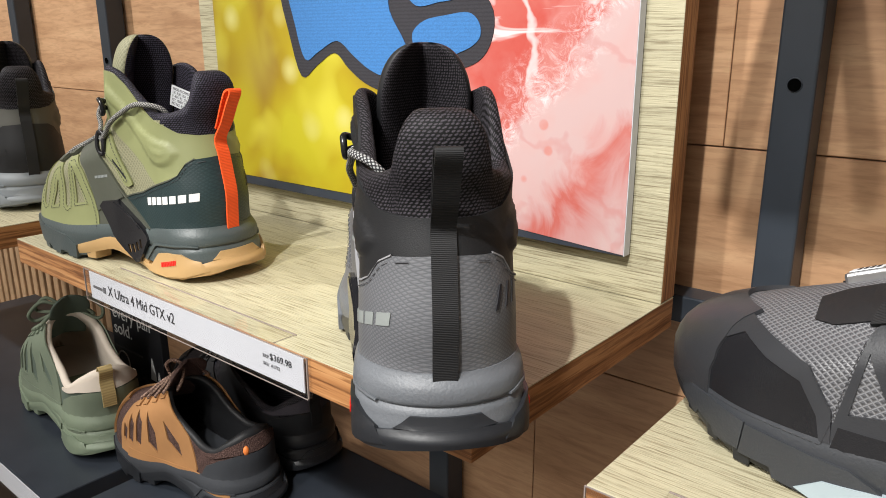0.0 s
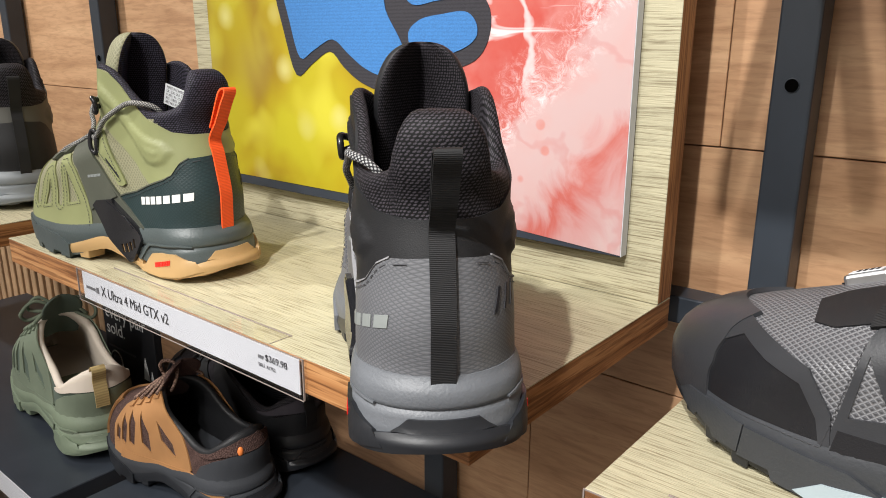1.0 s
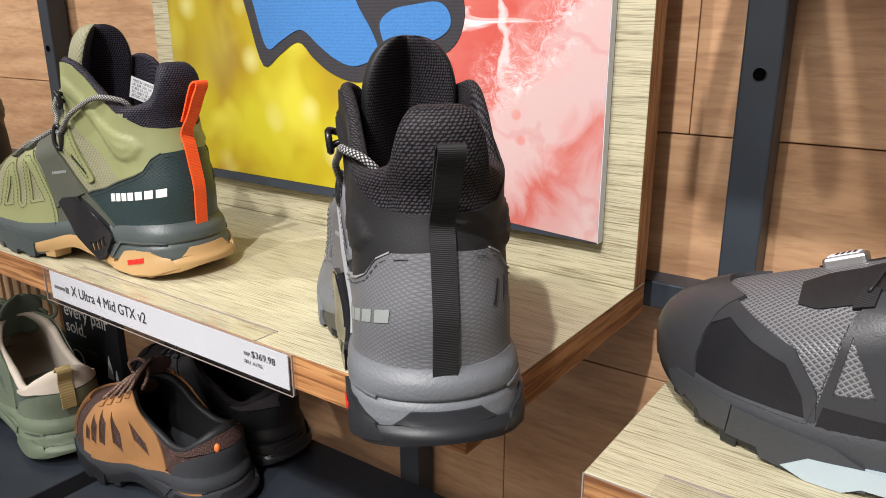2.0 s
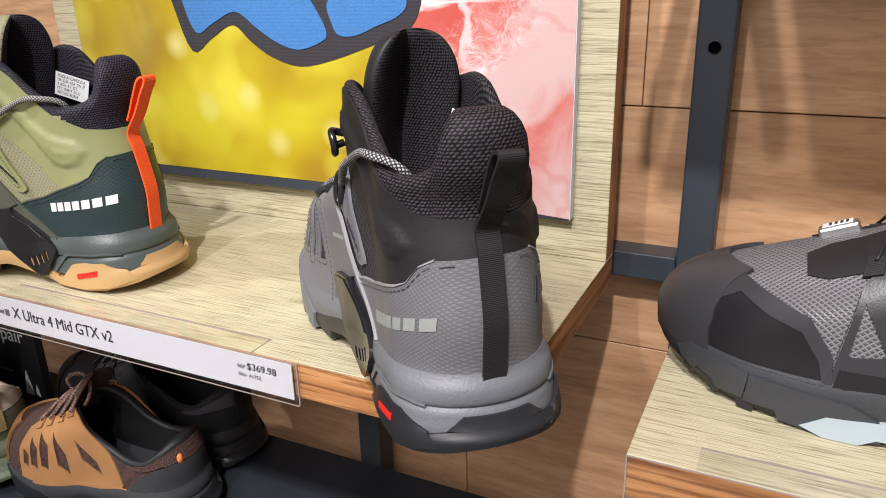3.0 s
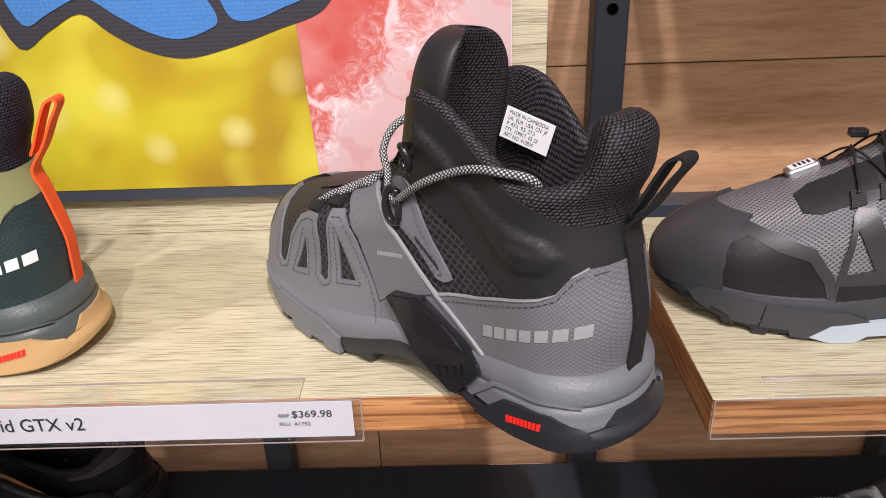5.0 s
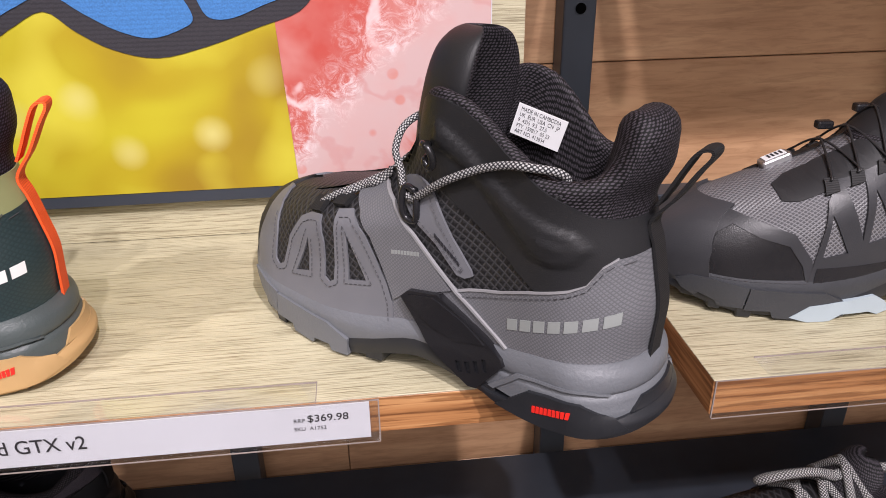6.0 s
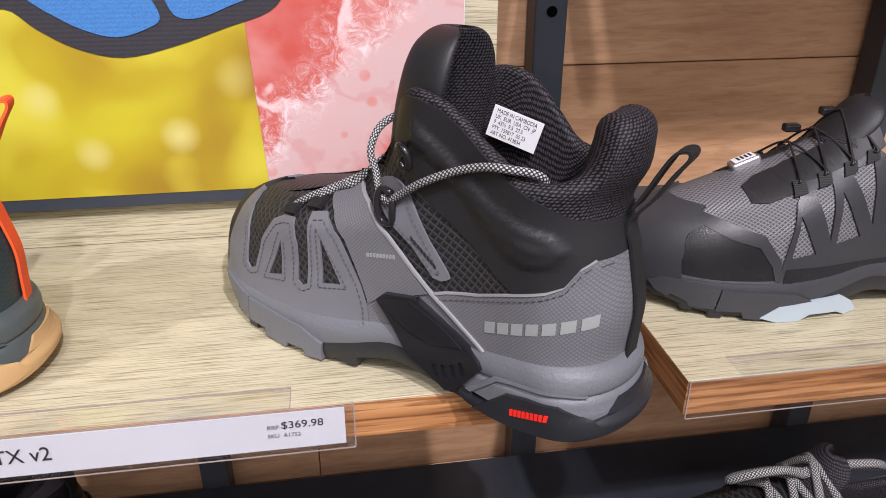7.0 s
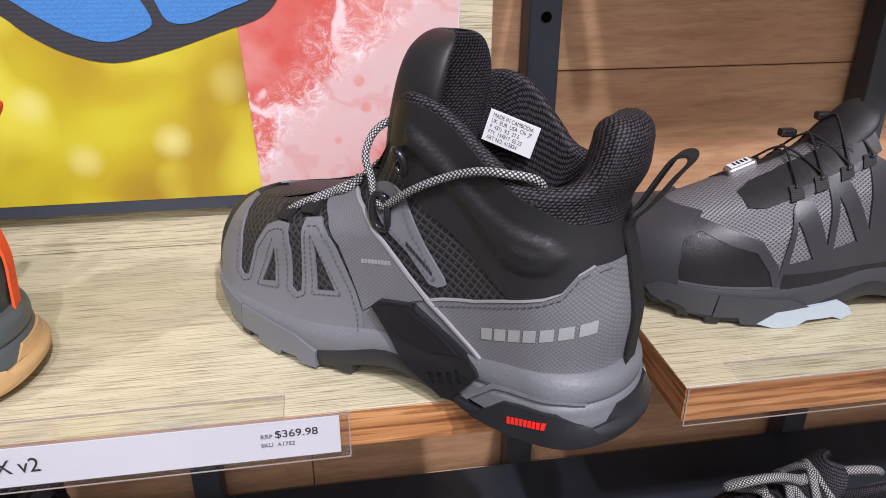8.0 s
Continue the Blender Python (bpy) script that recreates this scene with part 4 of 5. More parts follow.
M_SILVER = plain("brushed_silver", (0.55, 0.55, 0.56), 0.28, 0.9, 0.1)
M_RED = plain("red_rubber", (0.82, 0.025, 0.015), 0.42, 0, 0.06)
M_LOGO_GREY = plain("pale_grey_ink", (0.25, 0.27, 0.262), 0.55, 0, 0.03)
M_EDGE_GREY = plain("pale_cut_edge", (0.25, 0.25, 0.26), 0.7, 0, 0.05)
M_THREAD = plain("dark_thread", (0.045, 0.045, 0.05), 0.8)
M_OLIVE = plain("olive_synthetic", (0.235, 0.250, 0.110), 0.55, 0, 0.07, 900, 0.12)
M_OLIVE_MESH = gridded("olive_ripstop", (0.20, 0.195, 0.115), (0.27, 0.26, 0.16), 0.003, 0.7, 0.2, 0.5, 38)
M_TEAL = gridded("dark_teal_embossed", (0.020, 0.040, 0.042), (0.014, 0.03, 0.032), 0.0022, 0.45, 0.22, 0.3, 45)
M_MOSS = plain("moss_grey_synthetic", (0.075, 0.080, 0.060), 0.5, 0, 0.08)
M_EVA_GREEN = plain("grey_green_foam", (0.062, 0.078, 0.078), 0.45, 0, 0.08, 520, 0.4)
M_GUM = plain("gum_rubber", (0.46, 0.29, 0.125), 0.5, 0, 0.07, 500, 0.12)
M_NAVY_MESH = knit("navy_air_mesh", (0.0015, 0.0015, 0.003), (0.060, 0.052, 0.080))
M_TAG = plain("white_fabric_tag", (0.70, 0.71, 0.72), 0.7, 0, 0.03)
M_DIAMOND = gridded("grey_diamond_mesh", (0.072, 0.072, 0.079), (0.18, 0.18, 0.19), 0.0027, 0.45, 0.2, 0.9, 45, True)
M_LOW_OVER = plain("charcoal_film", (0.034, 0.035, 0.039), 0.36, 0, 0.1, 900, 0.2, 0.4)
M_LOW_GLOSS = plain("black_coated_film", (0.014, 0.014, 0.016), 0.22, 0, 0.1, 1200, 0.25)
M_PALE_BLUE = plain("pale_blue_rubber", (0.35, 0.42, 0.46), 0.5, 0, 0.05)
M_SAGE = plain("sage_suede", (0.135, 0.165, 0.115), 0.8, 0, 0.12, 500, 0.3)
M_SAGE_DARK = plain("dark_sage_suede", (0.075, 0.10, 0.078), 0.8, 0, 0.12, 500, 0.3)
M_SAGE_EVA = plain("sage_foam", (0.17, 0.21, 0.145), 0.55, 0, 0.08, 400, 0.3)
M_CREAM = plain("cream_lining", (0.58, 0.51, 0.43), 0.85, 0, 0.06, 700, 0.2)
M_TAN = plain("tan_nubuck", (0.34, 0.165, 0.060), 0.75, 0, 0.14, 600, 0.25)
M_BROWN_MESH = woven("brown_mesh", (0.05, 0.028, 0.024), (0.115, 0.068, 0.058), 0.002)
M_CHAR = plain("charcoal_suede", (0.030, 0.033, 0.039), 0.8, 0, 0.12, 500, 0.3)
M_ORANGE = plain("orange_rubber", (0.80, 0.22, 0.05), 0.5)
M_GREY_RUBBER = plain("light_grey_rubber", (0.20, 0.22, 0.235), 0.5, 0, 0.08)
M_STONE = plain("stone_grey_leather", (0.085, 0.083, 0.070), 0.6, 0, 0.1, 500, 0.25)


def mirrored(loop):
    """Closes a heel or toe loop: the left half given, the right half its mirror."""
    return [(*p, 1) for p in loop] + [(*p, -1) for p in loop[::-1]]


def bar_row(last, parent, u0, w0, u1, w1, height, count, material, side=1, off=0.9, name="logo_block", mode="heel"):
    """Plain blocks in a row where a mark is printed."""
    du, dw = (u1 - u0) / count, (w1 - w0) / count
    for i in range(count):
        a, b = i + 0.11, i + 0.87
        lo = [(u0 + du * a, w0 + dw * a, side), (u0 + du * b, w0 + dw * b, side)]
        hi = [(u0 + du * b, w0 + dw * b + height, side), (u0 + du * a, w0 + dw * a + height, side)]
        part(name, overlay(name, last, [lo + hi], off, 0.5, material, mode, step=5.0, soft=False), None, parent)


MID_HIGH = curve([0, 22, 55, 79, 100, 139, 169, 201, 250, 290, 325], [47, 47, 44.5, 41, 38.5, 38, 35, 32.5, 31, 33, 38])
MID_LOW = curve([0, 60, 95, 138, 170, 200, 250, 290, 325], [15, 12, 14, 25, 16, 12, 12, 18, 28])
HEEL_LOW = curve([0, 6, 11, 28, 53, 85, 100], [13, 11.5, 9.5, 5.5, 2, 3, 9])
HEEL_HIGH = curve([0, 8, 20, 40, 70, 85, 100], [21.5, 20.5, 17, 14, 11, 9, 12])
ARCH_LOW = curve([80, 95, 117, 138, 161, 175, 190, 205], [3, 5, 11, 15.5, 11, 8, 6, 5])
ARCH_HIGH = curve([80, 95, 117, 133, 157, 175, 188, 205], [11, 15, 22, 29, 25.5, 20, 15, 12])
FORE_LOW = curve([150, 190, 230, 260, 290, 325], [12, 4, 3.0, 5, 12, 24])
SIDE_PLATE = [(84, 4), (79, 8), (62, 23), (50, 25), (33, 25.5), (18, 17.5), (13, 12), (28, 7), (53, 3.5)]
FORE_PLATE = [(256, 8), (254, 25), (230, 24), (204, 22.5), (188, 14.5), (188, 3), (201, 2.5), (203, 6.5), (216, 6), (218, 2), (237, 3), (239, 8)]
TOE_PLATE = [(256.8, 9), (255, 25.5), (278, 29), (291, 29), (298, 24), (294, 18), (286, 14), (284, 17), (274, 13), (272, 9)]


def foam_swell(t, u):
    """The midsole's wall: at the heel a fat upper roll over a groove, further on one soft curve."""
    soft = 2.8 * math.sin(math.pi * (0.12 + 0.72 * t)) ** 0.7
    if t > 0.5:
        roll = 0.9 + 3.0 * math.sin(math.pi * (0.08 + 0.84 * (t - 0.5) / 0.5)) ** 0.7
    else:
        roll = 0.9 + 1.7 * min(1.0, (0.5 - t) / 0.07)
    k = min(1.0, max(0.0, (u - 84) / 26))
    return roll * (1 - k) + soft * k


def sole_unit(shoe, last, mid_mat, heel_mat, fore_mat, arch_mat, tread_mat):
    part("midsole", sole_mesh("midsole", last, MID_LOW, MID_HIGH, foam_swell, mid_mat, rows=22), None, shoe)
    out = part("heel_outsole", sole_mesh("heel_outsole", last, HEEL_LOW, HEEL_HIGH, lambda t, u: 0.9 * math.sin(math.pi * (0.1 + 0.6 * t)), heel_mat, grow=lambda u: 2.6 + 1.6 * min(1, max(0, (30 - u) / 24)), ref=15.0, u1=97, n=72), None, shoe)
    part("arch_plate", sole_mesh("arch_plate", last, ARCH_LOW, ARCH_HIGH, lambda t, u: 0.9 * math.sin(math.pi * t), arch_mat, grow=1.8, u0=82, u1=205), None, shoe)
    fore = part("forefoot_tread", sole_mesh("forefoot_tread", last, FORE_LOW, lambda u: FORE_LOW(u) + 8, lambda t, u: 0.8 * math.sin(math.pi * t), tread_mat, grow=1.2, u0=170), None, shoe)
    part("heel_tab", overlay("heel_tab", last, [[(13, 18, 1), (12.2, 26.5, 1), (12.2, 26.5, -1), (13, 18, -1)]], 4.3, 3.2, heel_mat, "heel"), None, out)
    for side in (1, -1):
        part("side_plate", overlay("side_plate", last, [SIDE_PLATE], 5.0, 4.5, heel_mat, "side", side, step=5.0), None, out)
        part("chevron", overlay("chevron", last, [[(90, 14), (70, 30.5), (60, 31.5), (30, 33), (22, 31.5), (22, 30.5), (31, 31.5), (60, 29.8), (68, 28.4), (86, 13)]], 3.9, 3.0, mid_mat, "side", side, step=5.0), None, shoe)
        part("sidewall_plate", overlay("sidewall_plate", last, [FORE_PLATE], 4.4, 4.0, fore_mat, "side", side, step=6.0), None, fore)
        part("sidewall_plate", overlay("sidewall_plate", last, [TOE_PLATE], 4.0, 3.6, fore_mat, "side", side, step=6.0), None, fore)
        for a, b, w0, w1 in ((13, 26, 6.0, 12), (32, 46, 2.5, 10), (52, 66, 0.5, 9), (72, 84, 0.5, 9)):
            part("lug", lug(last, a, b, side, w0, w1, 16, heel_mat, 2.4), None, out)
        for a, b, w0, w1 in ((190, 201, 0, 10), (219, 236, 0, 10), (250, 262, 1, 12), (270, 280, 5, 15), (287, 297, 11, 20)):
            part("lug", lug(last, a, b, side, w0, w1, 18, tread_mat, 3.0), None, fore)
        part("lug", lug(last, 164, 178, side, 3, 14, 18, arch_mat, 2.2), None, fore)


V_HOLES = [[(226, 72), (238, 45.5), (225, 49)], [(192, 83), (190.5, 53), (177, 55.5)]]
GUARD = [(156, 27), (158, 46), (162, 57), (170, 72), (178, 86), (190, 97), (202, 94), (201.5, 75), (202, 50), (206, 47.5), (210, 50), (211, 73), (216, 88), (226, 86.5), (236, 81.5), (246, 67), (252, 46), (258, 43),
         (262, 46), (264, 62), (269, 76), (276, 84), (284, 82), (289, 70), (294, 56), (296, 44), (293, 30), (270, 28), (200, 27)]
COUNTER = [(80, 41), (95, 51), (113, 66), (106, 68.5), (86, 73), (68, 79.5), (46, 86.5), (39, 90.5), (33.5, 100), (28, 104.5), (20, 106)]
ANKLE = [(33.5, 98), (39, 89), (46, 85.5), (62, 81), (84, 97), (105, 111.5), (128, 128), (141, 140), (146, 151), (145, 163), (140.5, 170), (132, 175), (121, 175), (110, 171.5), (98, 163.5), (85, 152.5), (70, 142.5), (59, 136), (49, 131.5), (39, 126), (28, 124), (23, 124)]
BUMPER = [(128, 152), (110, 140.5), (88, 121), (66, 101.5), (56, 98), (45, 101), (39, 109.5), (46, 117), (62, 121), (80, 129), (96, 141), (110, 153), (126, 164)]


def within(loop, u, w):
    """The distance by which a point lies inside a loop (negative outside)."""
    best, inside = 1e9, False
    for (a, b), (c, d) in zip(loop, loop[1:] + loop[:1]):
        k = max(0.0, min(1.0, ((u - a) * (c - a) + (w - b) * (d - b)) / ((c - a) ** 2 + (d - b) ** 2)))
        best = min(best, math.hypot(u - a - k * (c - a), w - b - k * (d - b)))
        if (b > w) != (d > w) and u < a + (w - b) * (c - a) / (d - b):
            inside = not inside
    return best if inside else -best


def moulding(p):
    """The bumper moulded into the ankle panel, with a second step inside it."""
    d = within(BUMPER, p.x, p.z)
    step = lambda x: x * x * (3 - 2 * x)
    return 2.3 * step(min(1.0, max(0.0, (d + 1.5) / 4.0))) + 0.9 * step(min(1.0, max(0.0, (d - 6.0) / 3.5)))


def counter_loop():
    top = [(*p, 1) for p in COUNTER] + [(*p, -1) for p in COUNTER[::-1]]
    return top + [(40, 43, -1), (16, 44, -1), (16, 44, 1), (40, 43, 1)]


def ankle_loop():
    right = [(u, w, -1) for u, w in ANKLE[::-1]]
    return [(*p, 1) for p in ANKLE] + right + [(26, 103, -1), (20, 104, -1), (20, 104, 1), (26, 103, 1)]


def collar_thick(u):
    return 25 - 14 * min(1, max(0, (u - 19) / 16)) - 4 * min(1, max(0, (u - 60) / 30))


lining_from = curve([10, 23, 31, 42, 54, 60, 90, 118, 150], [116, 116, 118, 123, 134, 140, 150, 170, 155])


def pad_swell(u, w):
    """The collar pad bulges round the heel and fades out along the ankle."""
    return 3.4 * math.exp(-((w - 146) / 15) ** 2) * min(1, max(0, (36 - u) / 16))


def hiking_boot(m, style, label, group="mid-height hiking boots"):
    s = style
    last = MID
    boot = thing("hiking_boot", m, label, "boot", group)
    part("upper", upper_mesh(last, 24.0, mid_top, lambda u, side: collar_thick(u), [s["mesh"], s["lining"]], n=88, rows=34, pad=pad_swell, line=lining_from), None, boot)
    sole_unit(boot, last, s["midsole"], s["outsole"], s["fore"], s["arch"], s["tread"])
    part("ankle_panel", overlay("ankle_panel", last, [ankle_loop()], 1.2, 1.4, s["ankle"], "heel", step=2.2, extra=moulding), None, boot)
    for side in (1, -1):
        part("vamp", overlay("vamp", last, [[(158, 55), (200, 46), (240, 42), (294, 40), (293, 62), (284, 78), (270, 86), (252, 90.5), (226, 97), (206, 103), (186, 106), (166, 98)]], 0.5, 0.8, s["mesh"], "side", side), None, boot)
        part("mudguard", overlay("mudguard", last, [GUARD] + V_HOLES, 1.7, 1.6, s["guard"], "side", side, step=5.0), None, boot)
        part("quarter", overlay("quarter", last, [[(158, 27), (159, 64), (140, 70), (117, 69), (96, 54), (76, 42), (90, 30), (130, 26)]], 1.1, 1.2, s["strap"], "side", side, step=5.0), None, boot)
        part("support_strap", overlay("support_strap", last, [[(117, 66), (150, 54), (157, 49), (160, 57), (165, 69), (173, 86), (184, 98), (198, 104.5), (190, 109), (174, 112.5), (160, 108), (142, 94)]], 2.6, 1.8, s["strap"], "side", side), None, boot)
        part("eyelet_tab", overlay("eyelet_tab", last, [rounded([(157, 121), (147, 126.5), (137, 126), (129, 120), (117, 98), (105, 81), (105.5, 77), (114, 76.5), (127, 92), (145, 105), (155, 114)], 2)], 2.2, 1.8, s["guard"], "side", side, step=4.0), None, boot)
        if s["detail"]:
            part("stitching", stitches(last, [(159, 30), (161, 46), (165, 57), (173, 71), (181, 85), (190, 93.5), (199, 91.5)], side, 2.3, M_THREAD), None, boot)
            part("stitching", stitches(last, [(194.5, 88), (193, 50), (172, 54), (194.5, 88)], side, 2.3, M_THREAD), None, boot)
            part("stitching", stitches(last, [(228, 77), (242.5, 42), (221.5, 46), (223, 72)], side, 2.3, M_THREAD), None, boot)
            part("stitching", stitches(last, [(198.5, 90), (198.5, 48), (206, 44), (213.5, 48), (214, 72), (218, 84.5), (226, 83), (233.5, 79), (243, 65), (249.5, 43), (258, 39.5), (265.5, 44), (267.5, 61), (272, 74)], side, 2.3, M_THREAD), None, boot)
            part("stitching", stitches(last, [(112, 63), (104, 65), (86, 70), (67, 76.5), (46, 83.5), (37, 88), (31, 98), (27, 101.5), (21, 103)], side, 2.2, M_THREAD), None, boot)
            part("stitching", stitches(last, [(152, 114), (142, 106.5), (125, 93.5), (113, 79.5), (109, 79.5), (120, 98), (132, 119), (139, 123)], side, 3.0, M_THREAD), None, boot)
            part("stitching", stitches(last, [(121, 63.5), (150, 52)], side, 3.4, M_THREAD), None, boot)
            part("cut_edge", overlay("cut_edge", last, [[(79, 41.5), (95, 52), (113, 66), (125, 78), (143, 95.5), (160, 109), (174, 113.6), (174, 112.4), (160.5, 107.6), (144, 94.5), (126, 77), (114, 65), (96, 51), (80, 40.5)]], 3.2, 2.2, s["edge"], "side", side, step=5.0), None, boot)
            part("cut_edge", overlay("cut_edge", last, [[(113, 66), (106, 68.5), (86, 73), (68, 79.5), (46, 86.5), (39, 90.5), (33.5, 100), (28, 104.5), (28, 105.5), (33, 101.2), (38, 91.6), (46, 87.7), (68, 80.7), (86, 74.2), (106, 69.7), (113, 67.5)]], 2.3, 1.6, s["edge"], "side", side, step=5.0), None, boot)
    cap = [(293, 27), (296, 44), (294, 56), (289, 70), (284, 80), (276, 86.5), (266, 90)]
    part("toe_cap", overlay("toe_cap", last, [[(*q, 1) for q in cap] + [(*q, -1) for q in cap[::-1]] + [(318, 26, -1), (318, 26, 1)]], 1.5, 1.6, s["cap"], "toe"), None, boot)
    part("heel_counter", overlay("heel_counter", last, [counter_loop()], 1.5, 1.4, s["counter"], "heel"), None, boot)
    # the moulded arm that runs from sole to instep
    slots = [[(u - 1.2, w - 3.6), (u + 2.0, w - 4.2), (u + 3.6, w + 3.2), (u + 0.4, w + 3.8)] for u, w in ((108, 21), (102, 22), (96, 24), (90, 27))]
    for side in (1, -1):
        arm = part("support_arm", overlay("support_arm", last, [[(149.5, 55), (144, 60), (124, 63), (103, 49), (80, 35), (78, 31), (97, 9.5), (103, 9), (117, 18.5), (131, 30), (139, 42)]] + slots, 6.2, 5.6, M_PLASTIC, "side", side, step=3.5, soft=False), None, boot)
        part("slot_backing", overlay("slot_backing", last, [[(108, 13), (98, 12), (82, 28), (90, 36), (114, 26)]], 4.4, 1.0, s["arch"], "side", side), None, arm)
        part("raised_face", overlay("raised_face", last, [[(146, 54), (144, 57.5), (127, 61), (108, 51), (92, 40), (112, 36), (128, 42)]], 7.0, 1.2, M_PLASTIC, "side", side, step=3.5, soft=False), None, arm)
        bar_row(last, boot, 58.5, 11.5, 36, 16.5, 4.2, 9, M_RED, side, 5.6, "grip_mark")
    bar_row(last, boot, 80.5, s["logo_w"][0], 21.5, s["logo_w"][1], 6.6, 7, s["logo"], 1, 2.0)
    if s["detail"]:
        for k in range(3):
            u = 36 - 6 * k
            part("printed_slash", overlay("printed_slash", last, [[(u, 76, -1), (u - 1.5, 76, -1), (u + 3.5, 88, -1), (u + 5, 88, -1)]], 2.0, 0.4, INK, "heel", soft=False), None, boot)
        bar_row(last, boot, 128, 97, 112, 82, 2.2, 8, INK, 1, 2.8, "printed_bar", "heel")
        bar_row(last, boot, 158, 79, 138, 82, 2.4, 9, M_LOGO_GREY, 1, 2.9, "printed_bar", "heel")
    # heel webbing with its pull loop
    back = lambda w, o=2.6: (last.ub(w) - o) * MM
    pts = [(back(43, 1.5), 0, 0.043), (back(58), 0, 0.058), (back(75), 0, 0.075), (back(92), 0, 0.092), (back(108), 0, 0.108), (back(120), 0, 0.120), (0.010, 0, 0.134), (0.001, 0, 0.149), (-0.005, 0, 0.158),
           (-0.004, 0, 0.1615), (0.002, 0, 0.159), (0.008, 0, 0.149), (0.014, 0, 0.137), (0.0185, 0, 0.129)]
    part("pull_loop", ribbon("pull_loop", pts, (0, 1, 0), 0.0126, 0.0016, s["web"]), None, boot, s["web_label"])
    part("tongue", tongue_mesh(curve([95, 125, 150, 175, 193, 206], [170, 170, 167, 161, 154, 145]), curve([95, 150, 204], [24, 26, 25]), 100, 205, 19, 33, 1, [s["lining"], s["ankle"] if s["detail"] and s["ankle"] is M_BLACK_SYN else s["mesh"]]), None, boot)
    # laces, hooks
    o = 3.0
    P = lambda u, w, side, off=o: at(last, u, w, side, off)
    laces = [
        [P(144, 113, 1, 4), P(132, 122, 1, 5), P(118, 133, 1, 6), P(100, 142, 1, 6), P(82, 148, 1, 5), P(68, 149, 1, 2), Vector((0.057, 0.033, 0.1455)), Vector((0.057, 0.025, 0.136)), Vector((0.066, 0.018, 0.118)), Vector((0.082, 0.012, 0.100))],
        [P(144, 113, 1, 4), P(151, 117, 1, 5), P(157, 124, 1, 6), Vector((0.166, 0.030, 0.137)), Vector((0.166, 0.020, 0.149)), Vector((0.160, 0.004, 0.154)), Vector((0.158, -0.018, 0.146)), P(144, 120, -1, 4)],
        [P(221, 92, 1, 2), P(210, 97, 1, 4), P(196, 104, 1, 4), Vector((0.184, 0.018, 0.115)), Vector((0.178, 0.002, 0.121)), Vector((0.186, -0.016, 0.113)), P(204, 97, -1, 3)],
        [P(203, 99, 1, 3), P(192, 105, 1, 4), P(180, 110, 1, 4), Vector((0.170, 0.014, 0.127)), Vector((0.168, -0.002, 0.131)), Vector((0.176, -0.018, 0.118)), P(220, 92, -1, 3)],
            ]
    for path in laces:
        part("lace", tube("lace", path, 0.0022, s["lace"], 12, 8), None, boot)
    for side in (1, -1):
        c = P(127, 145, side, 3)
        hook = [c + Vector((du * MM, side * dv * MM, dw * MM)) for du, dv, dw in ((4.5, -2, 4), (4.0, 3, 5.5), (0.5, 5.5, 6), (-3.0, 5.5, 2), (-3.5, 5, -3.5), (-0.5, 4.5, -6), (2.5, 3.5, -3), (3, -2, -1))]
        part("lace_hook", tube("lace_hook", hook, 0.0022, M_METAL, 10, 5), None, boot, "black metal hook")
        c = P(145, 111, side, 3.5)
        frame_pts = [c + Vector((du * MM, side * dv * MM, dw * MM)) for du, dv, dw in ((-4, 0, 8), (3, 0, 9.5), (5, 1.5, 4), (4.5, 2.5, -4), (2, 2, -9), (-4, 1.5, -9.5), (-5.5, 2, -4), (-5, 1, 3), (-4, 0, 8))]
        part("lace_ring", tube("lace_ring", frame_pts, 0.0021, M_PLASTIC, 8, 3), None, boot)
        for u, w in ((222, 90), (203, 97)):
            part("lace_loop", overlay("lace_loop", last, [[(u + 5, w - 3), (u - 6, w - 1), (u - 7, w + 4), (u + 4, w + 3)]], 4.0, 3.0, s["loops"], "side", side), None, boot)
    # size tag on the lining
    tag = part("size_tag", box(-0.030, 0, -0.0003, 0.0003, -0.019, 0), M_TAG, boot, "white printed size tag")
    ex = Vector((0.926, 0.256, 0.296)).normalized()
    ez = Vector((-0.16, 0.0, 0.985))
    ez = (ez - ex * ez.dot(ex)).normalized()
    ey = ez.cross(ex)
    tag.matrix_local = Matrix.Translation((0.1140, -0.0186, 0.1610)) @ Matrix((ex, ey, ez)).transposed().to_4x4()
    if s["detail"]:
        rot = Matrix.Rotation(radians(180), 4, "Z") @ FACE
        for k, words in enumerate(("MADE IN CAMBODIA", "UK  EUR  USA  CN  JP", "9  43\u2153  9.5  27.5", "FTY. 159817  05 23", "ART NO. 413834")):
            part("lettering", text_mesh("lettering", words, 0.0034, Matrix.Translation((-0.0022, 0.0004, -0.0038 - 0.0034 * k)) @ rot, INK, 0.00005, squeeze=0.76), None, tag)
    return boot


def place(x, y, z, yaw):
    """A shoe's pose: its heel's end at x, y; yaw 0 points into the wall, 90 to the left."""
    return Matrix.Translation((x, y, z)) @ Matrix.Rotation(radians(90 + yaw), 4, "Z")


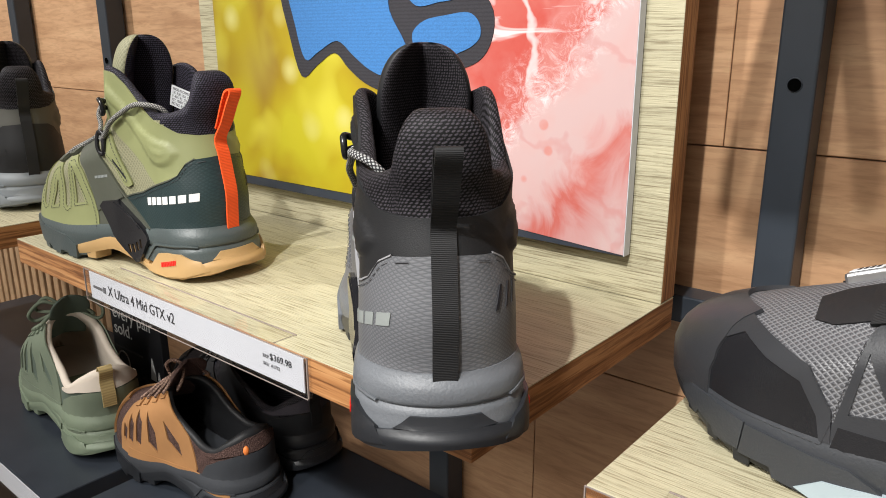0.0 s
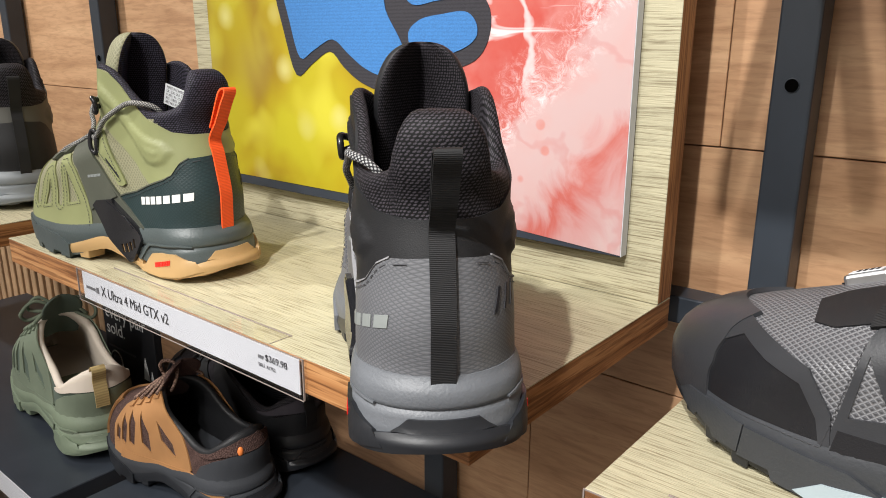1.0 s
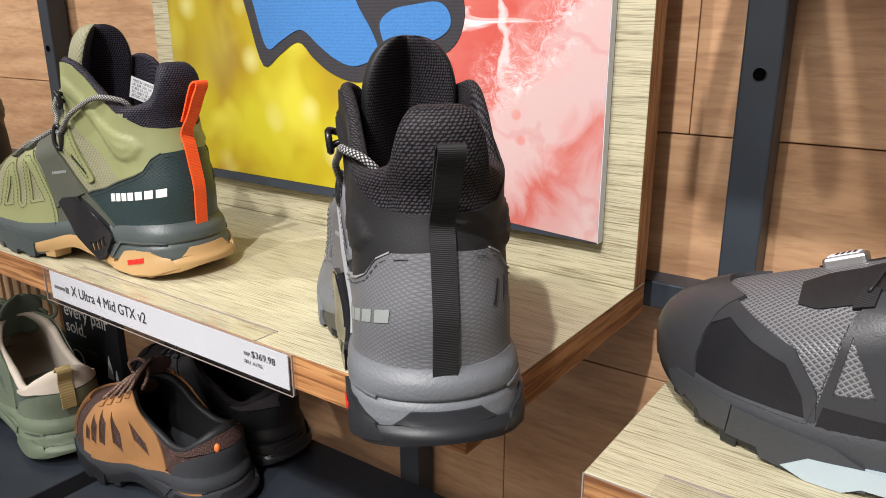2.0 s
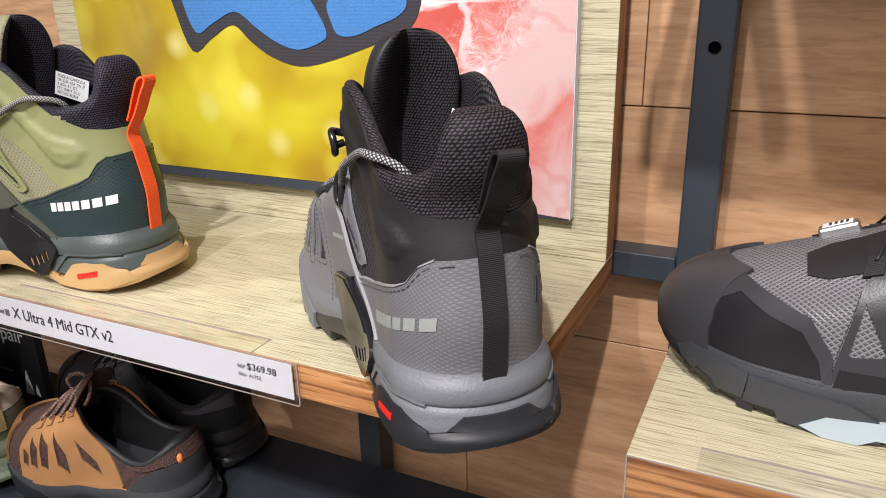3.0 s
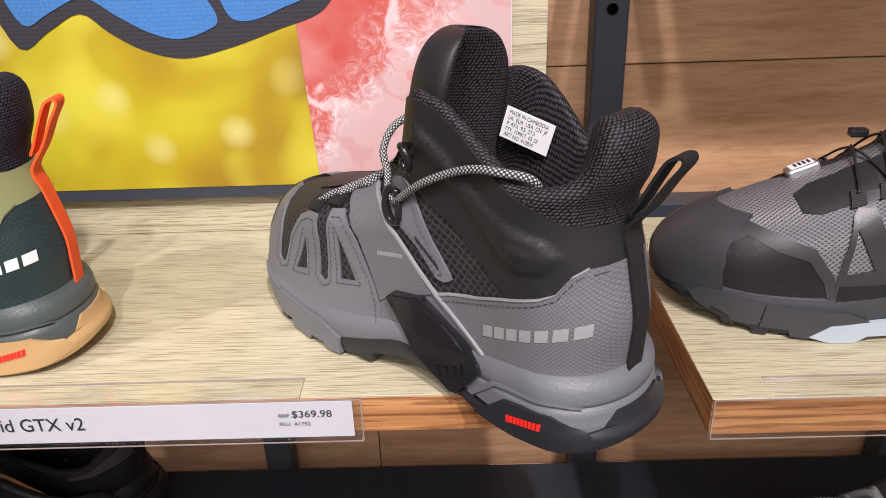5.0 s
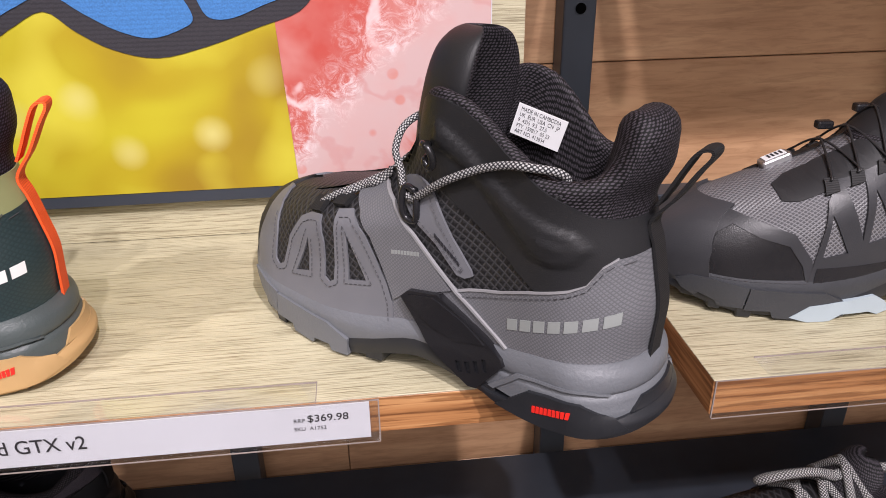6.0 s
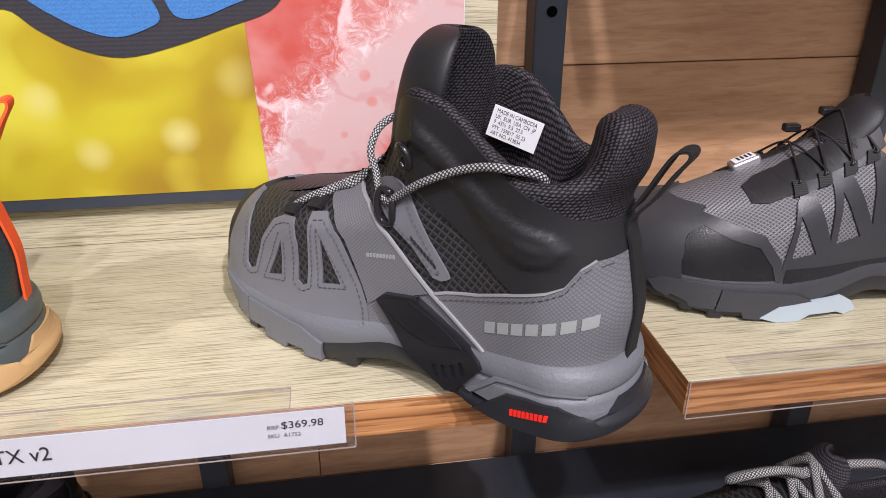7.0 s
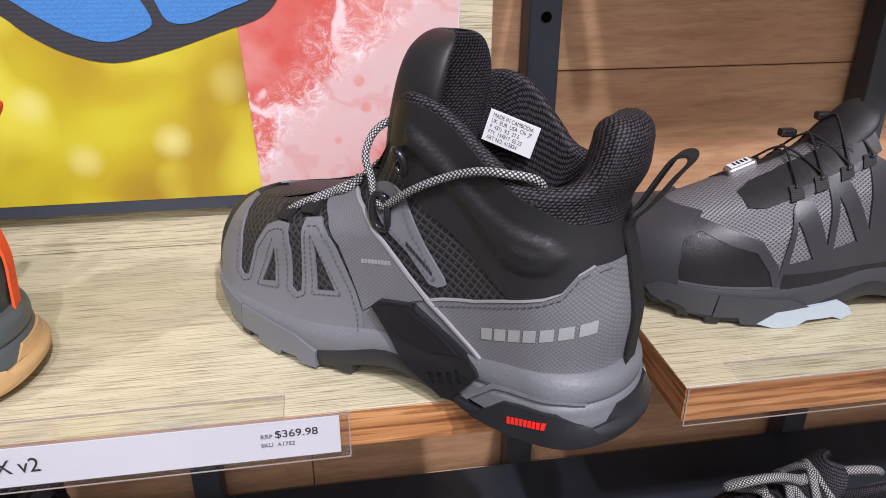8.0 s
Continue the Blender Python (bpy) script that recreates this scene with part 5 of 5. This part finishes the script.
GREY_BOOT = dict(mesh=M_RIPSTOP, lining=M_BLACK_MESH, midsole=M_GREY_EVA, outsole=M_RUBBER, fore=M_GREY_EVA, arch=M_RUBBER, tread=M_RUBBER, ankle=M_BLACK_SYN, guard=M_GREY_FLAT,
                 strap=M_GREY_SYN, edge=M_EDGE_GREY, cap=M_CAP, counter=M_GREY_SYN, logo=M_LOGO_GREY, logo_w=(53.2, 70.8), web=M_WEB_BLACK, web_label="black webbing pull loop", lace=M_LACE, loops=M_WEB_BLACK, detail=True)
GREEN_BOOT = dict(mesh=M_OLIVE_MESH, lining=M_NAVY_MESH, midsole=M_EVA_GREEN, outsole=M_GUM, fore=M_EVA_GREEN, arch=M_GUM, tread=M_EVA_GREEN, ankle=M_OLIVE, guard=M_OLIVE,
                  strap=M_MOSS, edge=M_MOSS, cap=M_OLIVE, counter=M_TEAL, logo=WHITE_INK, logo_w=(62.5, 70.5), web=M_WEB_ORANGE, web_label="bright orange webbing pull loop", lace=M_LACE_GREY, loops=M_MOSS, detail=True)
hiking_boot(place(0.0215, -0.0469, 0.0, 45.6), GREY_BOOT, "black and grey mid hiking boot with heel overhanging the shelf corner")
hiking_boot(place(-0.317, 0.076, 0.0, 94.0) @ Matrix.Diagonal((0.95, 0.97, 1.03, 1)), GREEN_BOOT, "olive green mid hiking boot with bright orange heel loop")

# ---- low shoes ----
LOWCUT = Last(uf=([0, 20, 40, 50, 60, 70, 80, 88, 95, 103, 112, 120, 130, 140, 160],
                  [305, 316, 318, 315, 307, 292, 268, 246, 226, 206, 188, 174, 162, 152, 140]),
              ub=([0, 15, 20, 40, 46, 70, 100, 130, 160], [2, 1, 6, 12, 14, 12, 20, 20, 20]),
              width=([0, 20, 60, 100, 140, 190, 215, 250, 300], [42, 43, 43, 40, 43, 51, 53, 50, 43]),
              mid=([0, 80, 130, 190, 230, 320], [0, 0, 4, 6, 4, -4]),
              keep=([0, 25, 40, 60, 100, 140, 160], [1.0, 1.0, 0.96, 0.92, 0.84, 0.78, 0.78]),
              rb=([0, 40, 100, 160], [40, 42, 45, 45]), rn=([0, 40, 60, 80, 100, 160], [66, 66, 82, 100, 95, 70]))
LOW_TOP = curve([8, 20, 34, 52, 75, 100, 125, 145, 160], [97, 96, 88, 77, 75, 84, 102, 117, 122])

ZIGZAG = [(216, 30), (214, 44), (207, 84), (199, 96), (188, 99), (176, 104), (160, 111), (148, 118), (138, 112), (118, 94), (96, 78), (80, 70), (58, 70), (40, 74), (30, 60), (26, 36), (60, 31), (140, 30)]
ZIG_HOLES = [[(205, 77), (209, 47), (191, 50)], [(195, 92), (181, 98), (181, 58)], [(175, 92), (176, 55), (156, 59)], [(168, 104), (151, 110), (147, 66)]]
LEAF = [(236, 30), (238, 48), (236, 62), (224, 84), (206, 95), (186, 101), (166, 110), (150, 118), (140, 113), (120, 95), (100, 78), (90, 60), (84, 44), (96, 32), (160, 30)]
LEAF_HOLES = [[(226, 66), (229, 48), (219, 44), (216, 62)], [(212, 80), (213, 50), (203, 46), (200, 72)], [(196, 88), (196, 52), (186, 48), (183, 78)], [(176, 92), (172, 56), (156, 46), (160, 70)], [(146, 88), (138, 66), (112, 50), (118, 66)]]


def low_shoe(m, s, label, group="low hiking shoes"):
    last = LOWCUT
    shoe = thing("hiking_shoe", m, label, "shoe", group)
    part("upper", upper_mesh(last, 24.0, lambda u, side: LOW_TOP(u), lambda u, side: 15 - 6 * min(1, max(0, (u - 22) / 30)), [s["base"], s["lining"]], 48, 18), None, shoe)
    sole_unit(shoe, last, s["midsole"], s["outsole"], s["fore"], s["arch"], s["outsole"])
    if s.get("flash"):
        for side in (1, -1):
            part("tread_insert", overlay("tread_insert", last, [[(226, 4), (214, 13), (196, 15), (166, 17), (156, 11), (150, 3), (160, 0.5), (168, 4), (190, 5), (198, 0.5), (214, 0.5)]], 5.0, 4.6, s["flash"], "side", side), None, shoe, "pale blue rubber insert")
    loop, holes = (LEAF, LEAF_HOLES) if s["leaf"] else (ZIGZAG, ZIG_HOLES)
    for side in (1, -1):
        part("overlay_frame", overlay("overlay_frame", last, [loop] + holes, 1.6, 1.6, s["over"], "side", side, step=6.0), None, shoe)
        if s["patch"]:
            part("toe_patch", overlay("toe_patch", last, [[(219, 31), (280, 31), (281, 46), (276, 60), (266, 66), (250, 60), (232, 56), (222, 42)]], 1.5, 1.4, s["patch"], "side", side, step=4.0), None, shoe)
            part("toe_trim", overlay("toe_trim", last, [[(219, 31), (222, 42), (232, 56), (250, 60), (266, 66), (276, 60), (279, 64), (268, 74), (248, 69), (229, 64), (216, 46), (214, 31)]], 2.3, 2.0, s["over"], "side", side, step=4.0), None, shoe)
            part("throat", overlay("throat", last, [[(234, 82), (224, 83), (206, 90), (188, 97), (170, 103), (152, 112), (142, 120), (146, 134), (158, 130), (172, 119.5), (190, 110), (210, 100.5), (226, 94), (236, 89)]], 1.1, 1.0, M_BLACK_SYN, "side", side), None, shoe)
            part("stitching", stitches(last, [(280, 30), (250, 29.5), (218, 29.5), (215, 44), (208, 82)], side, 2.6, M_THREAD), None, shoe)
        part("foxing", overlay("foxing", last, [[(26, 28), (26, 44), (60, 43), (110, 40), (160, 40), (212, 40), (214, 28)]], 2.1, 1.2, s["fox"], "side", side), None, shoe)
    part("toe_cap", overlay("toe_cap", last, [[(279, 26, 1), (279, 48, 1), (276, 60, 1), (270, 70, 1), (262, 76, 1), (262, 76, -1), (270, 70, -1), (276, 60, -1), (279, 48, -1), (279, 26, -1), (315, 25, -1), (315, 25, 1)]],
                            2.9, 2.6, s["cap"], "toe"), None, shoe)
    heel = [(72, 40), (60, 58), (40, 68), (22, 74)]
    part("heel_counter", overlay("heel_counter", last, [[(*p, 1) for p in heel] + [(*p, -1) for p in heel[::-1]] + [(40, 36, -1), (15, 42, -1), (15, 42, 1), (40, 36, 1)]], 2.2, 1.6, s["counter"], "heel"), None, shoe)
    pad = [(64, 68), (46, 70), (30, 74), (18, 75)]
    head = [(20, 90), (32, 83), (46, 75), (64, 71)]
    part("collar", overlay("collar", last, [[(*p, 1) for p in pad] + [(*p, -1) for p in pad[::-1]] + [(*p, -1) for p in head[::-1]] + [(*p, 1) for p in head]], 2.4, 2.4, s.get("collar", s["lining"]), "heel"), None, shoe)
    part("tongue", tongue_mesh(curve([85, 110, 130, 150], [206, 184, 166, 150]), curve([85, 150], [22, 24]), 88, 148, 10, 14, 2, s["tongue"]), None, shoe)
    P = lambda u, w, side, off=3.0: at(last, u, w, side, off)
    r = s["lace_r"]
    rows = ((203, 94), (186, 100), (168, 107), (152, 115))
    for (u, w), (u2, w2) in zip(rows, rows[1:]):
        for side in (1, -1):
            path = [P(u, w, side, 3), P(u - 2, w + 3, side, 4), Vector(((u + u2) / 2 * MM, 0, (last_top(last, (u + u2) / 2) + 6) * MM)), P(u2 - 2, w2 + 3, -side, 4), P(u2, w2, -side, 3)]
            part("lace", tube("lace", path, r, s["lace"], 6, 6), None, shoe)
    for u, w in rows:
        for side in (1, -1):
            part("lace_loop", overlay("lace_loop", last, [[(u + 5, w - 7), (u - 4, w - 4), (u - 5, w + 3), (u + 3, w + 1)]], 3.4, 2.6, s["loops"], "side", side), None, shoe)
    if s["bow"]:
        c = Vector((0.168, 0.004, 0.128))
        if s["bow"] == "wide":
            for k in (1, -1):
                loop = [c, c + Vector((0.022 * k, 0.006, 0.013)), c + Vector((0.050 * k, 0.010, 0.016)), c + Vector((0.066 * k, 0.002, 0.004)), c + Vector((0.048 * k, -0.010, -0.004)), c + Vector((0.020 * k, -0.006, 0.002)), c + Vector((0, 0, 0.003))]
                part("lace_bow", tube("lace_bow", loop, r, s["lace"], 8, 8), None, shoe)
        for sx, sy in () if s["bow"] == "wide" else ((0.006, 0.040), (-0.010, -0.040), (0.020, 0.026)):
            part("lace_bow", tube("lace_bow", [c, c + Vector((sx, sy * 0.6, 0.010)), c + Vector((sx * 2, sy, -0.004)), c + Vector((sx * 2.6, sy * 0.8, -0.014)), c + Vector((0, sy * 0.3, -0.004))], r, s["lace"], 6, 8), None, shoe)
    if s["dot"]:
        c = Vector((0.163, 0.012, 0.128))
        ring = [c + Vector((0.016 * math.cos(a), 0.004 * math.sin(2 * a), 0.018 * math.sin(a))) for a in [2 * math.pi * i / 10 for i in range(11)]]
        part("lace_bow", tube("lace_bow", ring, r, s["lace"], 6, 4), None, shoe)
    if s["web"]:
        part("heel_tab", ribbon("heel_tab", [(0.0085, 0.004, 0.058), (0.0085, 0.004, 0.072), (0.012, 0.004, 0.086), (0.008, 0.004, 0.098), (0.013, 0.004, 0.102), (0.020, 0.004, 0.096)], (0, 1, 0), 0.015, 0.0018, s["web"]), None, shoe)
    if s["lock"]:
        lock = part("lace_lock", box(-0.011, 0.011, -0.006, 0.006, 0, 0.007, 0.0018, 2), M_SILVER, shoe, "white and silver lace lock")
        lock.matrix_local = Matrix.Translation((0.221, -0.006, 0.0945)) @ Matrix.Rotation(radians(22), 4, "Y") @ Matrix.Rotation(radians(4), 4, "X")
        part("printed_face", box(-0.008, 0.008, -0.0045, 0.0045, 0.0072, 0.0076), M_TAG, lock)
        for k in range(4):
            part("printed_bar", box(-0.006 + 0.003 * k, -0.0045 + 0.003 * k, -0.003, 0.003, 0.0077, 0.0079), INK, lock)
        for k, (u, w) in enumerate(((186, 118), (160, 130))):
            part("cord_guide", box(u * MM - 0.006, u * MM + 0.006, -0.018, -0.010, w * MM, w * MM + 0.006, 0.0015, 2), M_PLASTIC, shoe)
    if s["dot"]:
        bm = bmesh.new()
        bmesh.ops.create_uvsphere(bm, u_segments=16, v_segments=8, radius=0.0055, matrix=Matrix.Translation((0.0165, 0.0155, 0.078)) @ Matrix.Diagonal((0.7, 0.7, 1, 1)))
        part("heel_badge", bm, M_ORANGE, shoe, "round orange heel badge", True)
    return shoe


def last_top(last, u):
    """The height of the instep's ridge at u."""
    lo, hi = 30.0, 158.0
    for _ in range(24):
        m = (lo + hi) / 2
        lo, hi = (m, hi) if last.uf(m) > u else (lo, m)
    return lo


CHARCOAL = dict(base=M_DIAMOND, over=M_LOW_OVER, cap=M_LOW_OVER, patch=M_LOW_GLOSS, fox=M_LOW_GLOSS, counter=M_LOW_OVER, lining=M_BLACK_MESH, tongue=M_BLACK_SYN, midsole=M_DARK_EVA, outsole=M_RUBBER,
                fore=M_DARK_EVA, arch=M_RUBBER, flash=M_PALE_BLUE, lace=M_CORD, lace_r=0.0009, loops=M_WEB_BLACK, leaf=False, bow=False, web=None, lock=True, dot=False)
BROWN = dict(base=M_BROWN_MESH, over=M_TAN, cap=M_TAN, patch=None, fox=M_TAN, counter=M_CHAR, collar=M_BROWN_MESH, lining=M_BLACK_SYN, tongue=M_BROWN_MESH, midsole=M_CHAR, outsole=M_RUBBER, fore=M_RUBBER, arch=M_RUBBER,
             lace=M_LACE_BROWN, lace_r=0.0022, loops=M_TAN, leaf=True, bow=False, web=None, lock=False, dot=True)
SAGE = dict(base=M_SAGE_DARK, over=M_SAGE, cap=M_SAGE, patch=None, fox=M_SAGE, counter=M_SAGE, lining=M_CREAM, tongue=M_SAGE_DARK, midsole=M_SAGE_EVA, outsole=M_SAGE_EVA, fore=M_SAGE_EVA, arch=M_SAGE_EVA,
            lace=M_SAGE, lace_r=0.0022, loops=M_SAGE, leaf=True, bow=True, web=M_WEB_TAN, lock=False, dot=False)
INKY = dict(base=M_BLACK_MESH, over=M_BLACK_SYN, cap=M_BLACK_SYN, patch=None, fox=M_BLACK_SYN, counter=M_BLACK_SYN, lining=M_BLACK_MESH, tongue=M_BLACK_MESH, midsole=M_RUBBER, outsole=M_RUBBER, fore=M_RUBBER, arch=M_RUBBER,
            lace=M_CORD, lace_r=0.002, loops=M_WEB_BLACK, leaf=False, bow=True, web=M_WEB_BLACK, lock=False, dot=False)
SPECKLED = dict(INKY, base=M_RIPSTOP, over=M_LOW_OVER, lace=M_LACE_SPECK, lace_r=0.0036, bow="wide")
STONE_BOOT = dict(GREY_BOOT, mesh=M_STONE, ankle=M_STONE, guard=M_STONE, counter=M_BLACK_SYN, strap=M_BLACK_SYN, midsole=M_GREY_RUBBER, outsole=M_GREY_RUBBER, fore=M_GREY_RUBBER, arch=M_GREY_RUBBER, tread=M_GREY_RUBBER, logo=M_BLACK_SYN, edge=M_STONE,
                  web=M_BLACK_SYN, web_label="", cap=M_BLACK_SYN, detail=False)

low_shoe(place(0.384, 0.108, -0.009, 87.0), CHARCOAL, "charcoal low hiking shoe with grey diamond mesh and speed lacing")
low_shoe(place(-0.366, 0.118, LOW_Z, 92.0) @ Matrix.Diagonal((0.86, 0.95, 1.0, 1)), BROWN, "tan nubuck and brown mesh hiking shoe on the black shelf")
low_shoe(place(-0.600, 0.072, LOW_Z, 80.0) @ Matrix.Diagonal((1.05, 1.05, 1.15, 1)), SAGE, "sage green hiking shoe with cream collar on the black shelf")
low_shoe(place(-0.385, 0.215, LOW_Z, 88.0), INKY, "all-black hiking shoe behind the tan one on the black shelf")
low_shoe(place(0.394, 0.058, LOW_Z, 88.0), SPECKLED, "dark shoe with black and white speckled laces")
hiking_boot(place(-0.742, 0.075, 0.0, 74.0), STONE_BOOT, "stone grey and black boot with pale grey sole")

# ---- standing sign on the lower shelf ----
sign = thing("counter_sign", Matrix.Translation((-0.865, 0.200, LOW_Z)), "black card sign with white lettering standing on the black shelf", "sign")
part("board", box(0, 0.145, 0, 0.012, 0, 0.235, 0.0008, 1), CARD_BLACK, sign)
for k, words in enumerate(("every pair", "sold.")):
    part("lettering", text_mesh("lettering", words, 0.029, Matrix.Translation((0.008, -0.0006, 0.085 - 0.026 * k)) @ FACE, WHITE_INK, 0.0002), None, sign)
part("printed_bar", box(0.008, 0.088, -0.0008, -0.0002, 0.036, 0.039), GREY_INK, sign)
ring = [(0.028 + 0.017 * math.cos(a), -0.0004, 0.008 + 0.017 * math.sin(a) + 0.006) for a in [2 * math.pi * i / 24 for i in range(25)]]
part("printed_ring", tube("printed_ring", ring, 0.0012, WHITE_INK, 6, 1), None, sign)
for cx, h in ((0.115, 0.036), (0.131, 0.018)):
    part("printed_tree", flat_shape("printed_tree", [[(cx - 0.008 * h / 0.036, 0.008), (cx + 0.008 * h / 0.036, 0.008), (cx + 0.005 * h / 0.036, 0.008 + h * 0.5), (cx, 0.008 + h), (cx - 0.005 * h / 0.036, 0.008 + h * 0.5)]], -0.0002, 0.0006, WHITE_INK), None, sign)

# ---- label holder on the lower shelf's edge ----
low_card = thing("label_holder", Matrix.Translation((-1.2, -0.03, LOW_Z)), "white card strip along the black shelf edge", "label holder", "label holders")
part("card", box(0, 0.620, -0.003, -0.002, -0.028, 0.001), PAPER, low_card)
part("front_sheet", box(0, 0.624, -0.0045, -0.0037, -0.030, 0.003), CLEAR, low_card).visible_shadow = False

# ---- slatted timber panel past the left shelf ----
slats = thing("slatted_panel", Matrix.Translation((-1.9, 0.30, -0.80)), "vertical timber slats fixed below the far shelf", "panel")
for k in range(24):
    part("slat", box(0.036 * k, 0.036 * k + 0.020, 0, 0.03, 0, 0.76, 0.0015, 1), SLAT, slats)
